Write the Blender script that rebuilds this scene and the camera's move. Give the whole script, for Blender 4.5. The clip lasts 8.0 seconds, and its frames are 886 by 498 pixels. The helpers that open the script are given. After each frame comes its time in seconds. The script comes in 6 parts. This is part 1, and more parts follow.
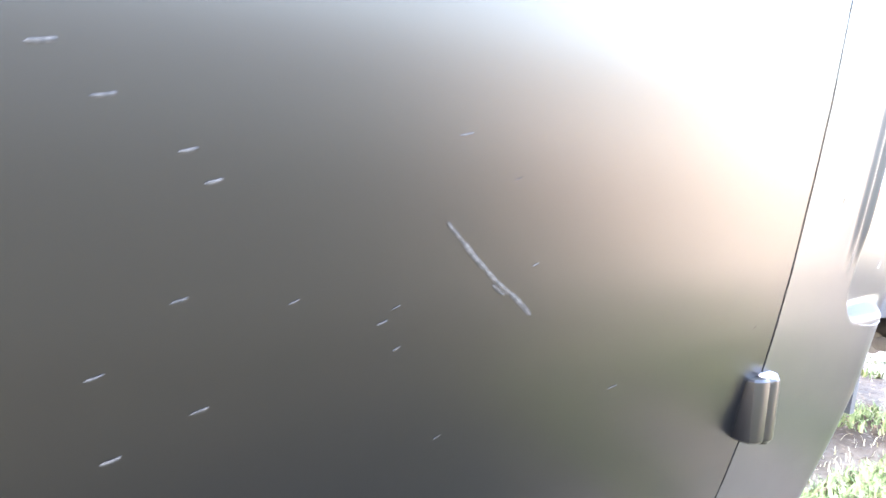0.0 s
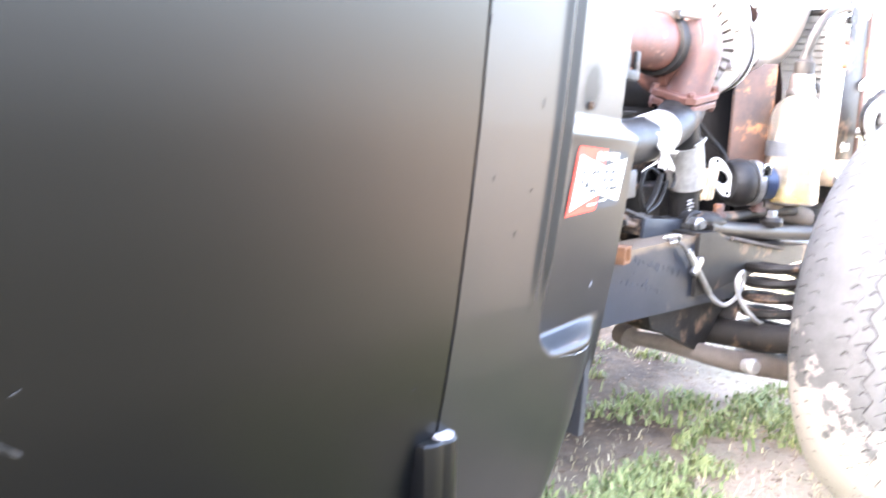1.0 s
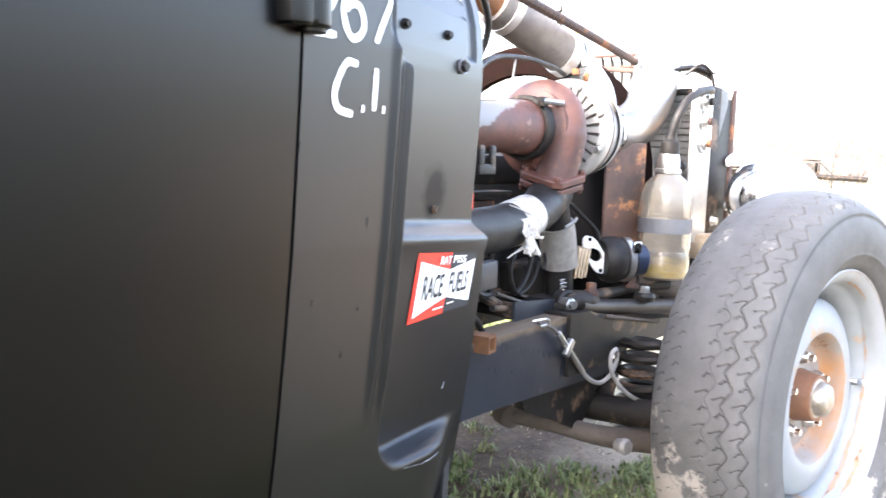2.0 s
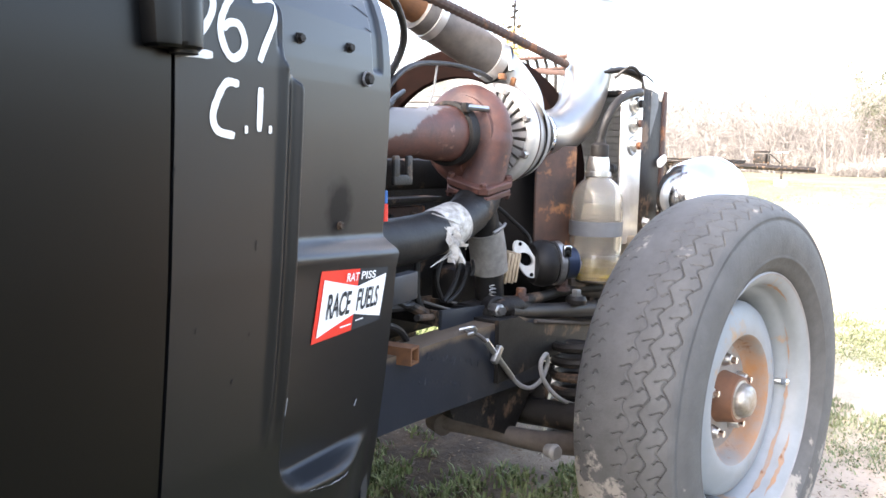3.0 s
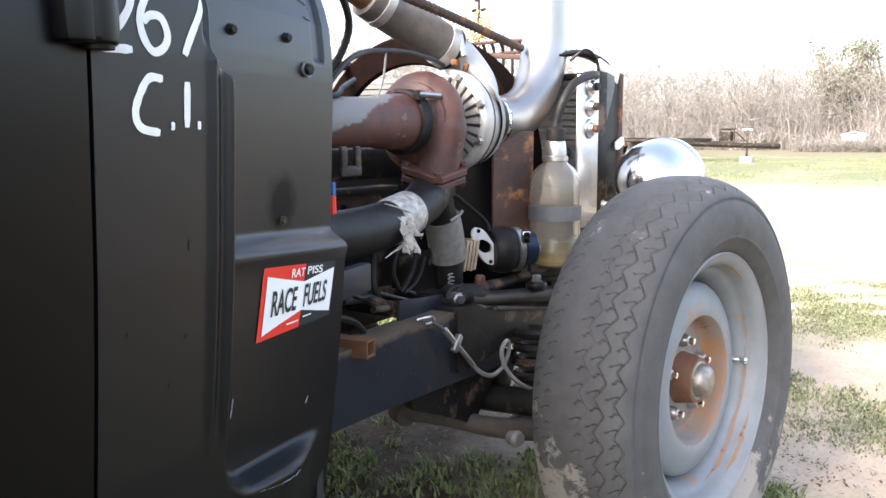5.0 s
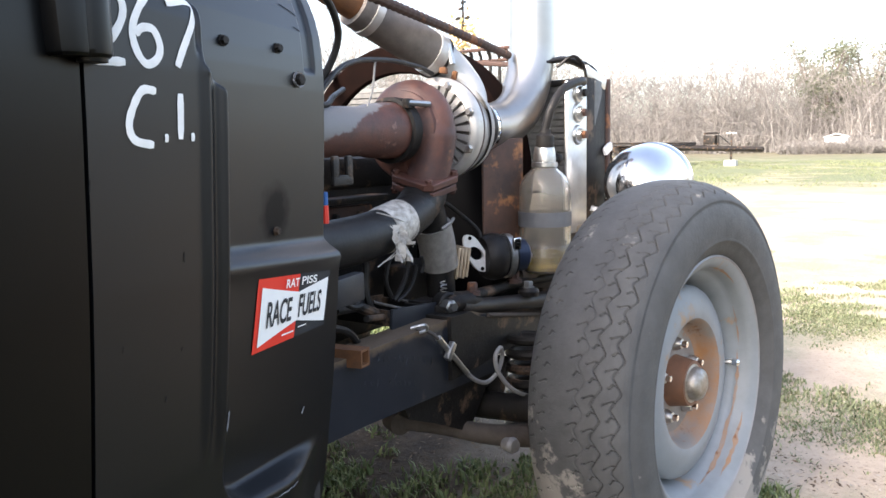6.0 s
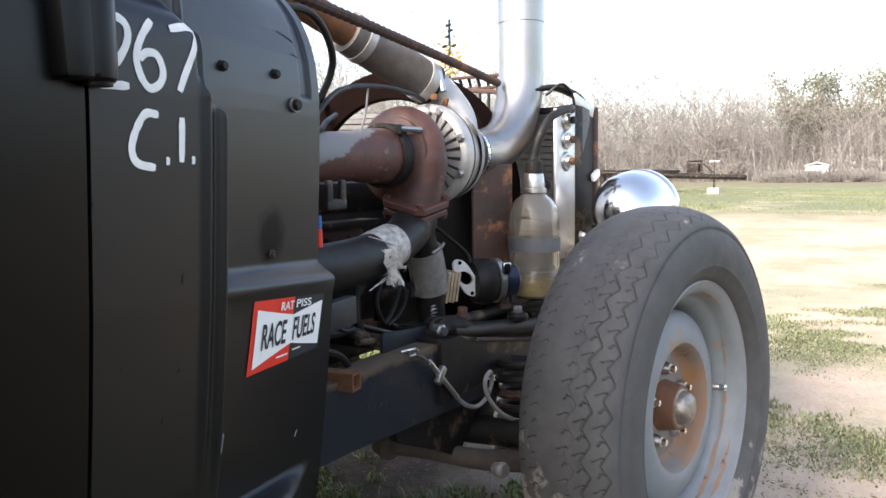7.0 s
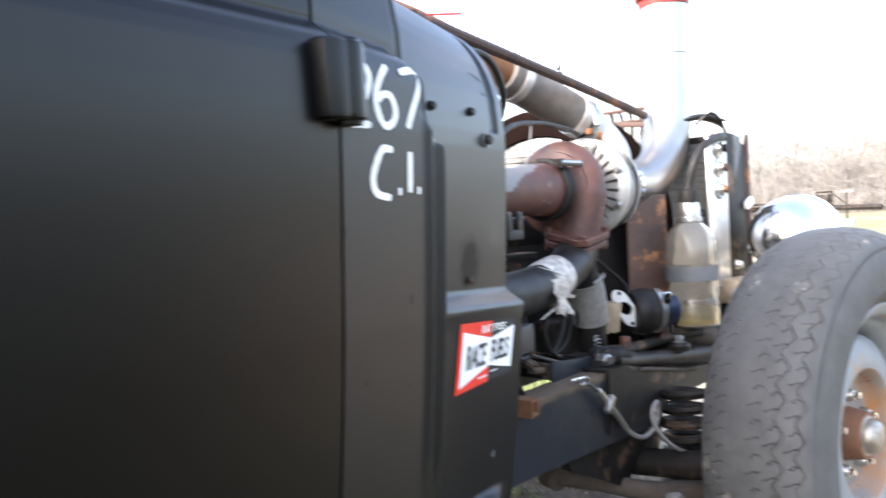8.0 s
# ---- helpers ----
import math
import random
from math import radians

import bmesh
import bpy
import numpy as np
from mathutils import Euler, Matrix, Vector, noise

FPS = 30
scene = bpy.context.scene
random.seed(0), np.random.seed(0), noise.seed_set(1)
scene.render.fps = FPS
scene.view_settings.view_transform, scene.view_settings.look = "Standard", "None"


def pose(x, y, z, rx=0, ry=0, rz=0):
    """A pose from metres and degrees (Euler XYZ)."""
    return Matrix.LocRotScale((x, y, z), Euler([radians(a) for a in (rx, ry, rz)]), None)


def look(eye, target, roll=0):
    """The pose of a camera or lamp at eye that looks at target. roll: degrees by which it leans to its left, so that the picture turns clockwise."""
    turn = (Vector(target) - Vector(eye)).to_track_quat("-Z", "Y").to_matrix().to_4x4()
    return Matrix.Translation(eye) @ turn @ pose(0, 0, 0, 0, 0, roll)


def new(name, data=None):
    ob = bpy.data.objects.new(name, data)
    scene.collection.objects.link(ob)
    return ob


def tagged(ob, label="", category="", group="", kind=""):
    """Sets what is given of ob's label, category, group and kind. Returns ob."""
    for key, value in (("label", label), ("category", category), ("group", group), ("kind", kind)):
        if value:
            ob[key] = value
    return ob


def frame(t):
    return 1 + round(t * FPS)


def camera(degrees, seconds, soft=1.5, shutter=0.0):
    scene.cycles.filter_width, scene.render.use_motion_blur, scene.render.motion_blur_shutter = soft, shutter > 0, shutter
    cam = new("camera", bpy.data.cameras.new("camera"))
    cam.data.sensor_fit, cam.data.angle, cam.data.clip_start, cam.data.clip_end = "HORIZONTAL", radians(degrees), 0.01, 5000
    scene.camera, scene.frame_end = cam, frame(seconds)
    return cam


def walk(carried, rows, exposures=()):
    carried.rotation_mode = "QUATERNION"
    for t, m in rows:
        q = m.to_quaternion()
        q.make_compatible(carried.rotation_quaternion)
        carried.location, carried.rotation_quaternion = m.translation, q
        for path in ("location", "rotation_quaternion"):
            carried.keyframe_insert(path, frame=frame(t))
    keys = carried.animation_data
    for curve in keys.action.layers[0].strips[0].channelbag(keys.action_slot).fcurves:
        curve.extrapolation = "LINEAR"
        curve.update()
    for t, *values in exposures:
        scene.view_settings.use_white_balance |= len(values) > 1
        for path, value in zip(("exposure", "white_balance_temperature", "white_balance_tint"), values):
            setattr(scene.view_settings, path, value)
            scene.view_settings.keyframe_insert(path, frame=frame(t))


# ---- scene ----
cam = camera(58.5, 8.0, 1.5, 0.35)
PATH = [
    (0, (-0.019, 0.054, 0.593), (1.13, 1.663, 0.293), 3.6),
    (0.2, (0.023, 0.043, 0.613), (1.174, 1.651, 0.309), 2.0),
    (0.4, (0.077, 0.035, 0.628), (1.274, 1.602, 0.294), 0.5),
    (0.5, (0.112, 0.034, 0.632), (1.322, 1.581, 0.258), 0.7),
    (0.7, (0.17, 0.039, 0.64), (1.467, 1.519, 0.285), 2.2),
    (0.9, (0.227, 0.039, 0.647), (1.625, 1.424, 0.289), 2.1),
    (1, (0.248, 0.029, 0.664), (1.67, 1.391, 0.313), 2.0),
    (1.2, (0.282, 0.026, 0.681), (1.756, 1.349, 0.407), 2.1),
    (1.5, (0.293, -0.001, 0.712), (1.801, 1.293, 0.486), 2.4),
    (2, (0.33, -0.025, 0.736), (1.89, 1.206, 0.509), 1.8),
    (2.2, (0.345, -0.039, 0.741), (1.927, 1.164, 0.514), 2.0),
    (3.5, (0.395, -0.072, 0.77), (2.028, 1.057, 0.523), 0.5),
    (4, (0.404, -0.082, 0.772), (2.042, 1.034, 0.504), -0.2),
    (4.5, (0.414, -0.085, 0.767), (2.063, 1.012, 0.488), -0.2),
    (6, (0.409, -0.076, 0.767), (2.082, 0.99, 0.512), -1.2),
    (6.5, (0.405, -0.077, 0.768), (2.107, 0.948, 0.532), -1.3),
    (7, (0.394, -0.073, 0.766), (2.093, 0.964, 0.575), -0.8),
    (7.5, (0.367, -0.051, 0.756), (2.041, 1.032, 0.596), -1.2),
    (7.8, (0.33, -0.037, 0.75), (1.942, 1.143, 0.644), -2.5),
    (8, (0.299, -0.018, 0.748), (1.842, 1.252, 0.68), -3.1),
]
EXPOSURES = [(0, 5.95, 6400, 17), (0.5, 5.68, 6400, 17), (1, 4.9, 6500, 18), (1.5, 3.93, 6600, 16), (2, 3.41, 6600, 15), (3.5, 2.40, 6600, 14), (4.5, 2.12, 6600, 14), (6.5, 1.7, 6600, 13), (7.0, 1.5, 6600, 13), (7.5, 1.45, 6600, 13), (8, 2.45, 6400, 13)]
walk(cam, [(t, look(eye, target, roll)) for t, eye, target, roll in PATH], EXPOSURES)

# ---- world, sun ----
SUN_EL, SUN_AZ = 31.0, -76.0
world = bpy.data.worlds.new("sky")
scene.world = world
world.use_nodes = True
wn, wl = world.node_tree.nodes, world.node_tree.links
sky = wn.new("ShaderNodeTexSky")
sky.sky_type = "NISHITA"
sky.sun_disc = False
sky.sun_elevation, sky.sun_rotation = radians(SUN_EL), radians(SUN_AZ)
sky.dust_density, sky.air_density, sky.ozone_density = 2.8, 1.0, 1.0
haze = wn.new("ShaderNodeHueSaturation")  # thin white overcast
haze.inputs["Saturation"].default_value = 0.82
wl.new(sky.outputs[0], haze.inputs["Color"])
wl.new(haze.outputs[0], wn["Background"].inputs[0])
wn["Background"].inputs[1].default_value = 0.20
lamp = bpy.data.lights.new("sun", "SUN")
lamp.energy, lamp.angle, lamp.color = 3.5, radians(14), (1.0, 0.94, 0.86)
sun = new("sun", lamp)
az, el = radians(SUN_AZ), radians(SUN_EL)
to_sun = Vector((math.sin(az) * math.cos(el), math.cos(az) * math.cos(el), math.sin(el)))
sun.rotation_mode = "QUATERNION"
sun.rotation_quaternion = to_sun.to_track_quat("Z", "Y")
sun.location = (0, 0, 30)


# ---- materials ----
def material(name, colour, rough=0.6, metal=0.0, second=None, scale=20.0, amount=0.5, bump=0.0, bump_scale=200.0,
             third=None, third_scale=4.0, third_cut=0.6, rough_var=0.0, spec=0.5, coat=0.0, detail=6.0, bare=None):
    """A surface of two or three colours that mix at two scales, with fine relief."""
    m = bpy.data.materials.new(name)
    m.use_nodes = True
    n, l = m.node_tree.nodes, m.node_tree.links
    b = n["Principled BSDF"]
    b.inputs["Roughness"].default_value, b.inputs["Metallic"].default_value = rough, metal
    b.inputs["Specular IOR Level"].default_value = spec
    b.inputs["Coat Weight"].default_value = coat
    place = n.new("ShaderNodeNewGeometry").outputs["Position"]

    def grain(s, d=detail):
        t = n.new("ShaderNodeTexNoise")
        t.inputs["Scale"].default_value, t.inputs["Detail"].default_value = s, d
        t.inputs["Roughness"].default_value = 0.65
        l.new(place, t.inputs["Vector"])
        return t.outputs["Fac"]

    def ramp(x, lo, hi):
        r = n.new("ShaderNodeMapRange")
        r.inputs["From Min"].default_value, r.inputs["From Max"].default_value = lo, hi
        l.new(x, r.inputs["Value"])
        return r.outputs["Result"]

    def mix(f, a, c):
        x = n.new("ShaderNodeMix")
        x.data_type = "RGBA"
        l.new(f, x.inputs["Factor"])
        for s, v in ((x.inputs["A"], a), (x.inputs["B"], c)):
            if isinstance(v, tuple):
                s.default_value = (*v, 1)
            else:
                l.new(v, s)
        return x.outputs["Result"]

    second = second or tuple(c * 0.7 for c in colour)
    out = mix(ramp(grain(scale), 0.5 - 0.25 / max(amount, 0.05) * 0.5, 0.5 + 0.25 / max(amount, 0.05) * 0.5), colour, second)
    if third:
        out = mix(ramp(grain(third_scale), third_cut, third_cut + 0.08), out, third)
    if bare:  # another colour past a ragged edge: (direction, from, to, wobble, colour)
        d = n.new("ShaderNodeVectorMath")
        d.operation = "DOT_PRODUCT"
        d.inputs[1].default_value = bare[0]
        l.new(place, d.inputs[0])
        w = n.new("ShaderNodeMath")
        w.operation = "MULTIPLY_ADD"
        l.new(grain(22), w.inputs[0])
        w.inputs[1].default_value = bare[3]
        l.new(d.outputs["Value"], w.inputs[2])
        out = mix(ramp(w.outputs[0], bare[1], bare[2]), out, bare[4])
    l.new(out, b.inputs["Base Color"])
    if rough_var:
        l.new(ramp(grain(scale * 0.6), 0.2, 0.8), (r := n.new("ShaderNodeMapRange")).inputs["Value"])
        r.inputs["To Min"].default_value, r.inputs["To Max"].default_value = rough - rough_var, rough + rough_var
        l.new(r.outputs["Result"], b.inputs["Roughness"])
    if bump:
        p = n.new("ShaderNodeBump")
        p.inputs["Strength"].default_value, p.inputs["Distance"].default_value = bump, 0.002
        l.new(grain(bump_scale), p.inputs["Height"])
        l.new(p.outputs["Normal"], b.inputs["Normal"])
    return m


PAINT = material("satin_black_paint", (0.0007, 0.0009, 0.0014), 0.31, second=(0.0009, 0.0011, 0.0016), scale=9, bump=0.02, bump_scale=350, spec=0.28)
COWL_PAINT = material("dull_black_cowl_paint", (0.0020, 0.0027, 0.0042), 0.37, second=(0.0031, 0.0038, 0.0054), scale=7, bump=0.03, bump_scale=300,
                      rough_var=0.04, spec=0.46)


def dull_smudge(m, at, size, gloss):
    """A round rubbed patch with a ragged edge where the paint has lost its sheen."""
    n, l = m.node_tree.nodes, m.node_tree.links
    place = n.new("ShaderNodeNewGeometry").outputs["Position"]
    off = n.new("ShaderNodeVectorMath")
    off.operation = "SUBTRACT"
    off.inputs[1].default_value = at
    l.new(place, off.inputs[0])
    fit_ = n.new("ShaderNodeVectorMath")
    fit_.operation = "MULTIPLY"
    fit_.inputs[1].default_value = (1 / size[0], 0, 1 / size[1])
    l.new(off.outputs[0], fit_.inputs[0])
    far = n.new("ShaderNodeVectorMath")
    far.operation = "LENGTH"
    l.new(fit_.outputs[0], far.inputs[0])
    t = n.new("ShaderNodeTexNoise")
    t.inputs["Scale"].default_value, t.inputs["Detail"].default_value = 60.0, 5.0
    l.new(place, t.inputs["Vector"])
    w = n.new("ShaderNodeMath")
    w.operation = "MULTIPLY_ADD"
    w.inputs[1].default_value = 0.7
    l.new(t.outputs["Fac"], w.inputs[0])
    l.new(far.outputs["Value"], w.inputs[2])
    r = n.new("ShaderNodeMapRange")
    r.inputs["From Min"].default_value, r.inputs["From Max"].default_value = 0.95, 1.5
    r.inputs["To Min"].default_value, r.inputs["To Max"].default_value = gloss
    l.new(w.outputs[0], r.inputs["Value"])
    l.new(r.outputs["Result"], n["Principled BSDF"].inputs["Specular IOR Level"])


dull_smudge(COWL_PAINT, (1.086, 0.58, 0.694), (0.030, 0.036), (0.15, 0.46))
PAINT_DARK = material("flat_black_paint", (0.018, 0.019, 0.022), 0.5, second=(0.03, 0.03, 0.032), scale=30, bump=0.1)
BLUE_BLACK = material("navy_black_frame_paint", (0.008, 0.011, 0.017), 0.5, second=(0.02, 0.021, 0.024), scale=18, bump=0.2,
                      third=(0.085, 0.068, 0.052), third_scale=17, third_cut=0.61, rough_var=0.08)
RAIL_PAINT = material("navy_black_rail_with_dirt_on_top", (0.008, 0.011, 0.018), 0.48, second=(0.018, 0.020, 0.026), scale=18, bump=0.2, third=(0.06, 0.05, 0.042), third_scale=15, third_cut=0.63, rough_var=0.08,
                      bare=((0.0, 0.0, 1.0), 0.441, 0.452, 0.035, (0.12, 0.085, 0.056)))
GREASE = material("greasy_black_iron", (0.0075, 0.007, 0.007), 0.55, second=(0.02, 0.017, 0.0145), scale=25, bump=0.5, third=(0.125, 0.08, 0.052), third_scale=11, third_cut=0.555, spec=0.22)
ARM_BLACK = material("glossy_black_arm_enamel", (0.008, 0.009, 0.011), 0.46, second=(0.03, 0.024, 0.02), scale=22, bump=0.3, third=(0.10, 0.075, 0.055), third_scale=13, third_cut=0.62, rough_var=0.1, spec=0.3)
BARE_EDGE = material("worn_steel_edge", (0.16, 0.145, 0.13), 0.55, 0.3, second=(0.06, 0.05, 0.045), scale=50, bump=0.2)
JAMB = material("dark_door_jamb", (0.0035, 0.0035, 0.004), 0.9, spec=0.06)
RUST_RED = material("red_brown_rusted_iron", (0.108, 0.041, 0.027), 0.58, second=(0.052, 0.026, 0.023), scale=15, amount=0.9, bump=0.4, bump_scale=220, third=(0.17, 0.07, 0.035), third_scale=26, third_cut=0.62)
RUST_DARK = material("dark_rusted_steel", (0.075, 0.035, 0.024), 0.75, second=(0.03, 0.018, 0.015), scale=28, bump=0.4, third=(0.22, 0.085, 0.03), third_scale=12, third_cut=0.58)
RUST_ORANGE = material("orange_rust", (0.20, 0.082, 0.027), 0.85, second=(0.10, 0.045, 0.022), scale=45, bump=0.4)
PIPE_RUST = material("pipe_rust_with_bare_patch", (0.12, 0.046, 0.032), 0.6, second=(0.06, 0.029, 0.024), scale=26, amount=0.8, bump=0.35, third=(0.22, 0.12, 0.09), third_scale=34, third_cut=0.60,
                     bare=((1.0, 0.0, -3.0), -0.857, -0.873, 0.16, (0.19, 0.182, 0.18)))
BARE_GREY = material("bare_grey_steel", (0.27, 0.27, 0.28), 0.5, 0.4, second=(0.2, 0.19, 0.19), scale=40, bump=0.1)
ALUMINIUM = material("cast_aluminium", (0.52, 0.505, 0.48), 0.42, 0.45, second=(0.38, 0.365, 0.345), scale=26, third=(0.34, 0.27, 0.20), third_scale=24, third_cut=0.64, bump=0.15, bump_scale=400, rough_var=0.08)
CHROME = material("polished_metal_tube", (0.42, 0.408, 0.392), 0.32, 0.95, second=(0.35, 0.338, 0.322), scale=9, rough_var=0.07, detail=4.0)
MIRROR = material("chrome_plate", (0.86, 0.86, 0.87), 0.05, 1.0, second=(0.80, 0.80, 0.81), scale=20, rough_var=0.02)
PEARL = material("dusty_chrome_shell", (0.80, 0.80, 0.81), 0.15, 1.0, second=(0.70, 0.70, 0.70), scale=14, rough_var=0.06)
STEEL = material("plated_steel", (0.55, 0.55, 0.54), 0.32, 0.9, second=(0.36, 0.35, 0.33), scale=120, bump=0.1)
SILVER_PLATE = material("bright_aluminium_plate", (0.72, 0.72, 0.70), 0.38, 0.7, second=(0.5, 0.48, 0.45), scale=22, bump=0.12, third=(0.2, 0.12, 0.07), third_scale=16, third_cut=0.72)
CORE = material("radiator_core_grey", (0.135, 0.135, 0.13), 0.6, 0.3, second=(0.085, 0.083, 0.08), scale=60, bump=0.2)
RUBBER = material("black_rubber_hose", (0.0085, 0.008, 0.008), 0.46, second=(0.019, 0.017, 0.0155), scale=30, bump=0.35, third=(0.06, 0.05, 0.042), third_scale=45, third_cut=0.66, rough_var=0.12, spec=0.22)
HOSE_GREY = material("faded_brown_grey_hose", (0.155, 0.135, 0.12), 0.75, second=(0.09, 0.078, 0.07), scale=50, bump=0.25, bump_scale=500)
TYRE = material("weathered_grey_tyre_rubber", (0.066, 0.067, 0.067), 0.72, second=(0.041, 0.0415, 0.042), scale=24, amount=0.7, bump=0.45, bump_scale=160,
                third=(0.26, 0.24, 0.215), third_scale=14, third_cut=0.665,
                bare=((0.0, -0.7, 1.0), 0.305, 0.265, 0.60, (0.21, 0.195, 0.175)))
WHEEL_PAINT = material("chalky_blue_grey_wheel_paint", (0.215, 0.232, 0.248), 0.5, second=(0.165, 0.178, 0.187), scale=16, bump=0.08, third=(0.30, 0.165, 0.07), third_scale=8, third_cut=0.60)
HUB_RUST = material("rust_stained_wheel_centre", (0.22, 0.205, 0.19), 0.7, second=(0.17, 0.135, 0.11), scale=14, amount=0.9, bump=0.25, third=(0.27, 0.125, 0.045), third_scale=12, third_cut=0.57)
WRAP = material("silver_foil_wrap", (0.62, 0.575, 0.51), 0.55, 0.15, second=(0.22, 0.19, 0.16), scale=55, amount=0.8, bump=1.0, bump_scale=75)
SLEEVE = material("dull_silver_sleeve", (0.30, 0.283, 0.258), 0.5, 0.3, second=(0.17, 0.155, 0.14), scale=60, bump=0.3)
GASKET = material("white_flange_gasket", (0.68, 0.67, 0.64), 0.55, second=(0.5, 0.48, 0.44), scale=50, bump=0.1)
TAN = material("tan_metal_blocks", (0.52, 0.42, 0.29), 0.5, 0.3, second=(0.28, 0.2, 0.13), scale=40, bump=0.2)
NAVY = material("navy_blue_anodised_metal", (0.012, 0.022, 0.05), 0.35, 0.3, second=(0.02, 0.028, 0.05), scale=40)
TAPE = material("grey_duct_tape", (0.115, 0.12, 0.125), 0.55, second=(0.09, 0.09, 0.095), scale=50, bump=0.2)
RED = material("red_vinyl", (0.75, 0.040, 0.022), 0.4, second=(0.70, 0.036, 0.02), scale=30)
BLACK_VINYL = material("black_vinyl", (0.016, 0.021, 0.028), 0.5)
WHITE_VINYL = material("white_vinyl", (0.85, 0.84, 0.82), 0.4, second=(0.80, 0.79, 0.76), scale=40)
WHITE_PAINT = material("brushed_white_paint", (0.85, 0.85, 0.83), 0.6, second=(0.70, 0.70, 0.68), scale=70, bump=0.4, bump_scale=500)
SCUFF = material("scuffed_through_paint", (0.020, 0.0185, 0.0175), 0.6, second=(0.0025, 0.0024, 0.0024), scale=170, amount=1.2, spec=0.22)
SCUFF_WHITE = material("pale_scuffed_metal", (0.26, 0.27, 0.29), 0.6, second=(0.10, 0.10, 0.11), scale=90, bump=0.2)
BLUE_PLUG = material("blue_plastic", (0.03, 0.14, 0.42), 0.45, second=(0.025, 0.11, 0.34), scale=60)
DULL_CAP = material("dull_pitted_steel", (0.36, 0.34, 0.31), 0.42, 0.7, second=(0.22, 0.18, 0.14), scale=60, amount=0.8, bump=0.3, rough_var=0.1)
RAIL_MARK = material("worn_paint_marks", (0.045, 0.05, 0.058), 0.6, second=(0.015, 0.017, 0.021), scale=150, amount=1.0)
DIRT_PIPE = material("dirt_caked_steel", (0.10, 0.080, 0.064), 0.95, second=(0.05, 0.039, 0.031), scale=30, bump=0.6)
# near-black for the faces deep in the cut grooves
GROOVE = material("dark_tread_groove", (0.013, 0.0128, 0.0125), 0.9, second=(0.026, 0.025, 0.024), scale=60)
RING_RUST = material("orange_rust_over_grey_paint", (0.30, 0.135, 0.045), 0.75, second=(0.20, 0.18, 0.165), scale=9, amount=0.9, bump=0.25, third=(0.16, 0.07, 0.03), third_scale=30, third_cut=0.6)
# aluminium with the shade between compressor fins put into its colour; grease cap too
DARK_ALU = material("aluminium_darkened_for_fin_shade", (0.26, 0.25, 0.24), 0.6, 0.3, second=(0.14, 0.13, 0.12), scale=40, bump=0.2)
CABLE = material("grey_braided_cable", (0.33, 0.32, 0.31), 0.55, 0.2, second=(0.22, 0.21, 0.2), scale=200, bump=0.3)
SHROUD = material("dark_brown_shroud_paint", (0.0085, 0.0042, 0.0034), 0.95, second=(0.0045, 0.003, 0.0026), scale=20, bump=0.3, third=(0.02, 0.009, 0.006), third_scale=10, third_cut=0.66, spec=0.02)
STAINED = material("rust_stained_plate", (0.10, 0.05, 0.032), 0.65, second=(0.045, 0.028, 0.022), scale=16, amount=0.8, bump=0.4, third=(0.30, 0.13, 0.05), third_scale=13, third_cut=0.56)
HUB_IRON = material("rust_brown_hub", (0.19, 0.085, 0.042), 0.7, second=(0.10, 0.05, 0.03), scale=30, bump=0.35)
RED_RING = material("red_filter_rubber", (0.24, 0.016, 0.012), 0.5)
WHITE_BOX = material("white_painted_siding", (0.60, 0.60, 0.59), 0.6)
CONCRETE = material("pale_concrete", (0.55, 0.54, 0.5), 0.85, bump=0.3)


def clear(name, colour, rough=0.03, ior=1.45):
    m = bpy.data.materials.new(name)
    m.use_nodes = True
    b = m.node_tree.nodes["Principled BSDF"]
    b.inputs["Base Color"].default_value = (*colour, 1)
    b.inputs["Roughness"].default_value, b.inputs["IOR"].default_value = rough, ior
    b.inputs["Transmission Weight"].default_value = 1.0
    return m


GLASS = clear("clear_bottle_glass", (0.93, 0.95, 0.93))
PLASTIC = clear("hazy_clear_plastic", (0.90, 0.85, 0.77), 0.03, 1.38)
PLASTIC.node_tree.nodes["Principled BSDF"].inputs["Transmission Weight"].default_value = 0.93
FLUID = clear("yellow_fluid", (0.60, 0.46, 0.02), 0.0, 1.33)
FLUID.node_tree.nodes["Principled BSDF"].inputs["Transmission Weight"].default_value = 0.7


GROUND_LEVEL = -0.032


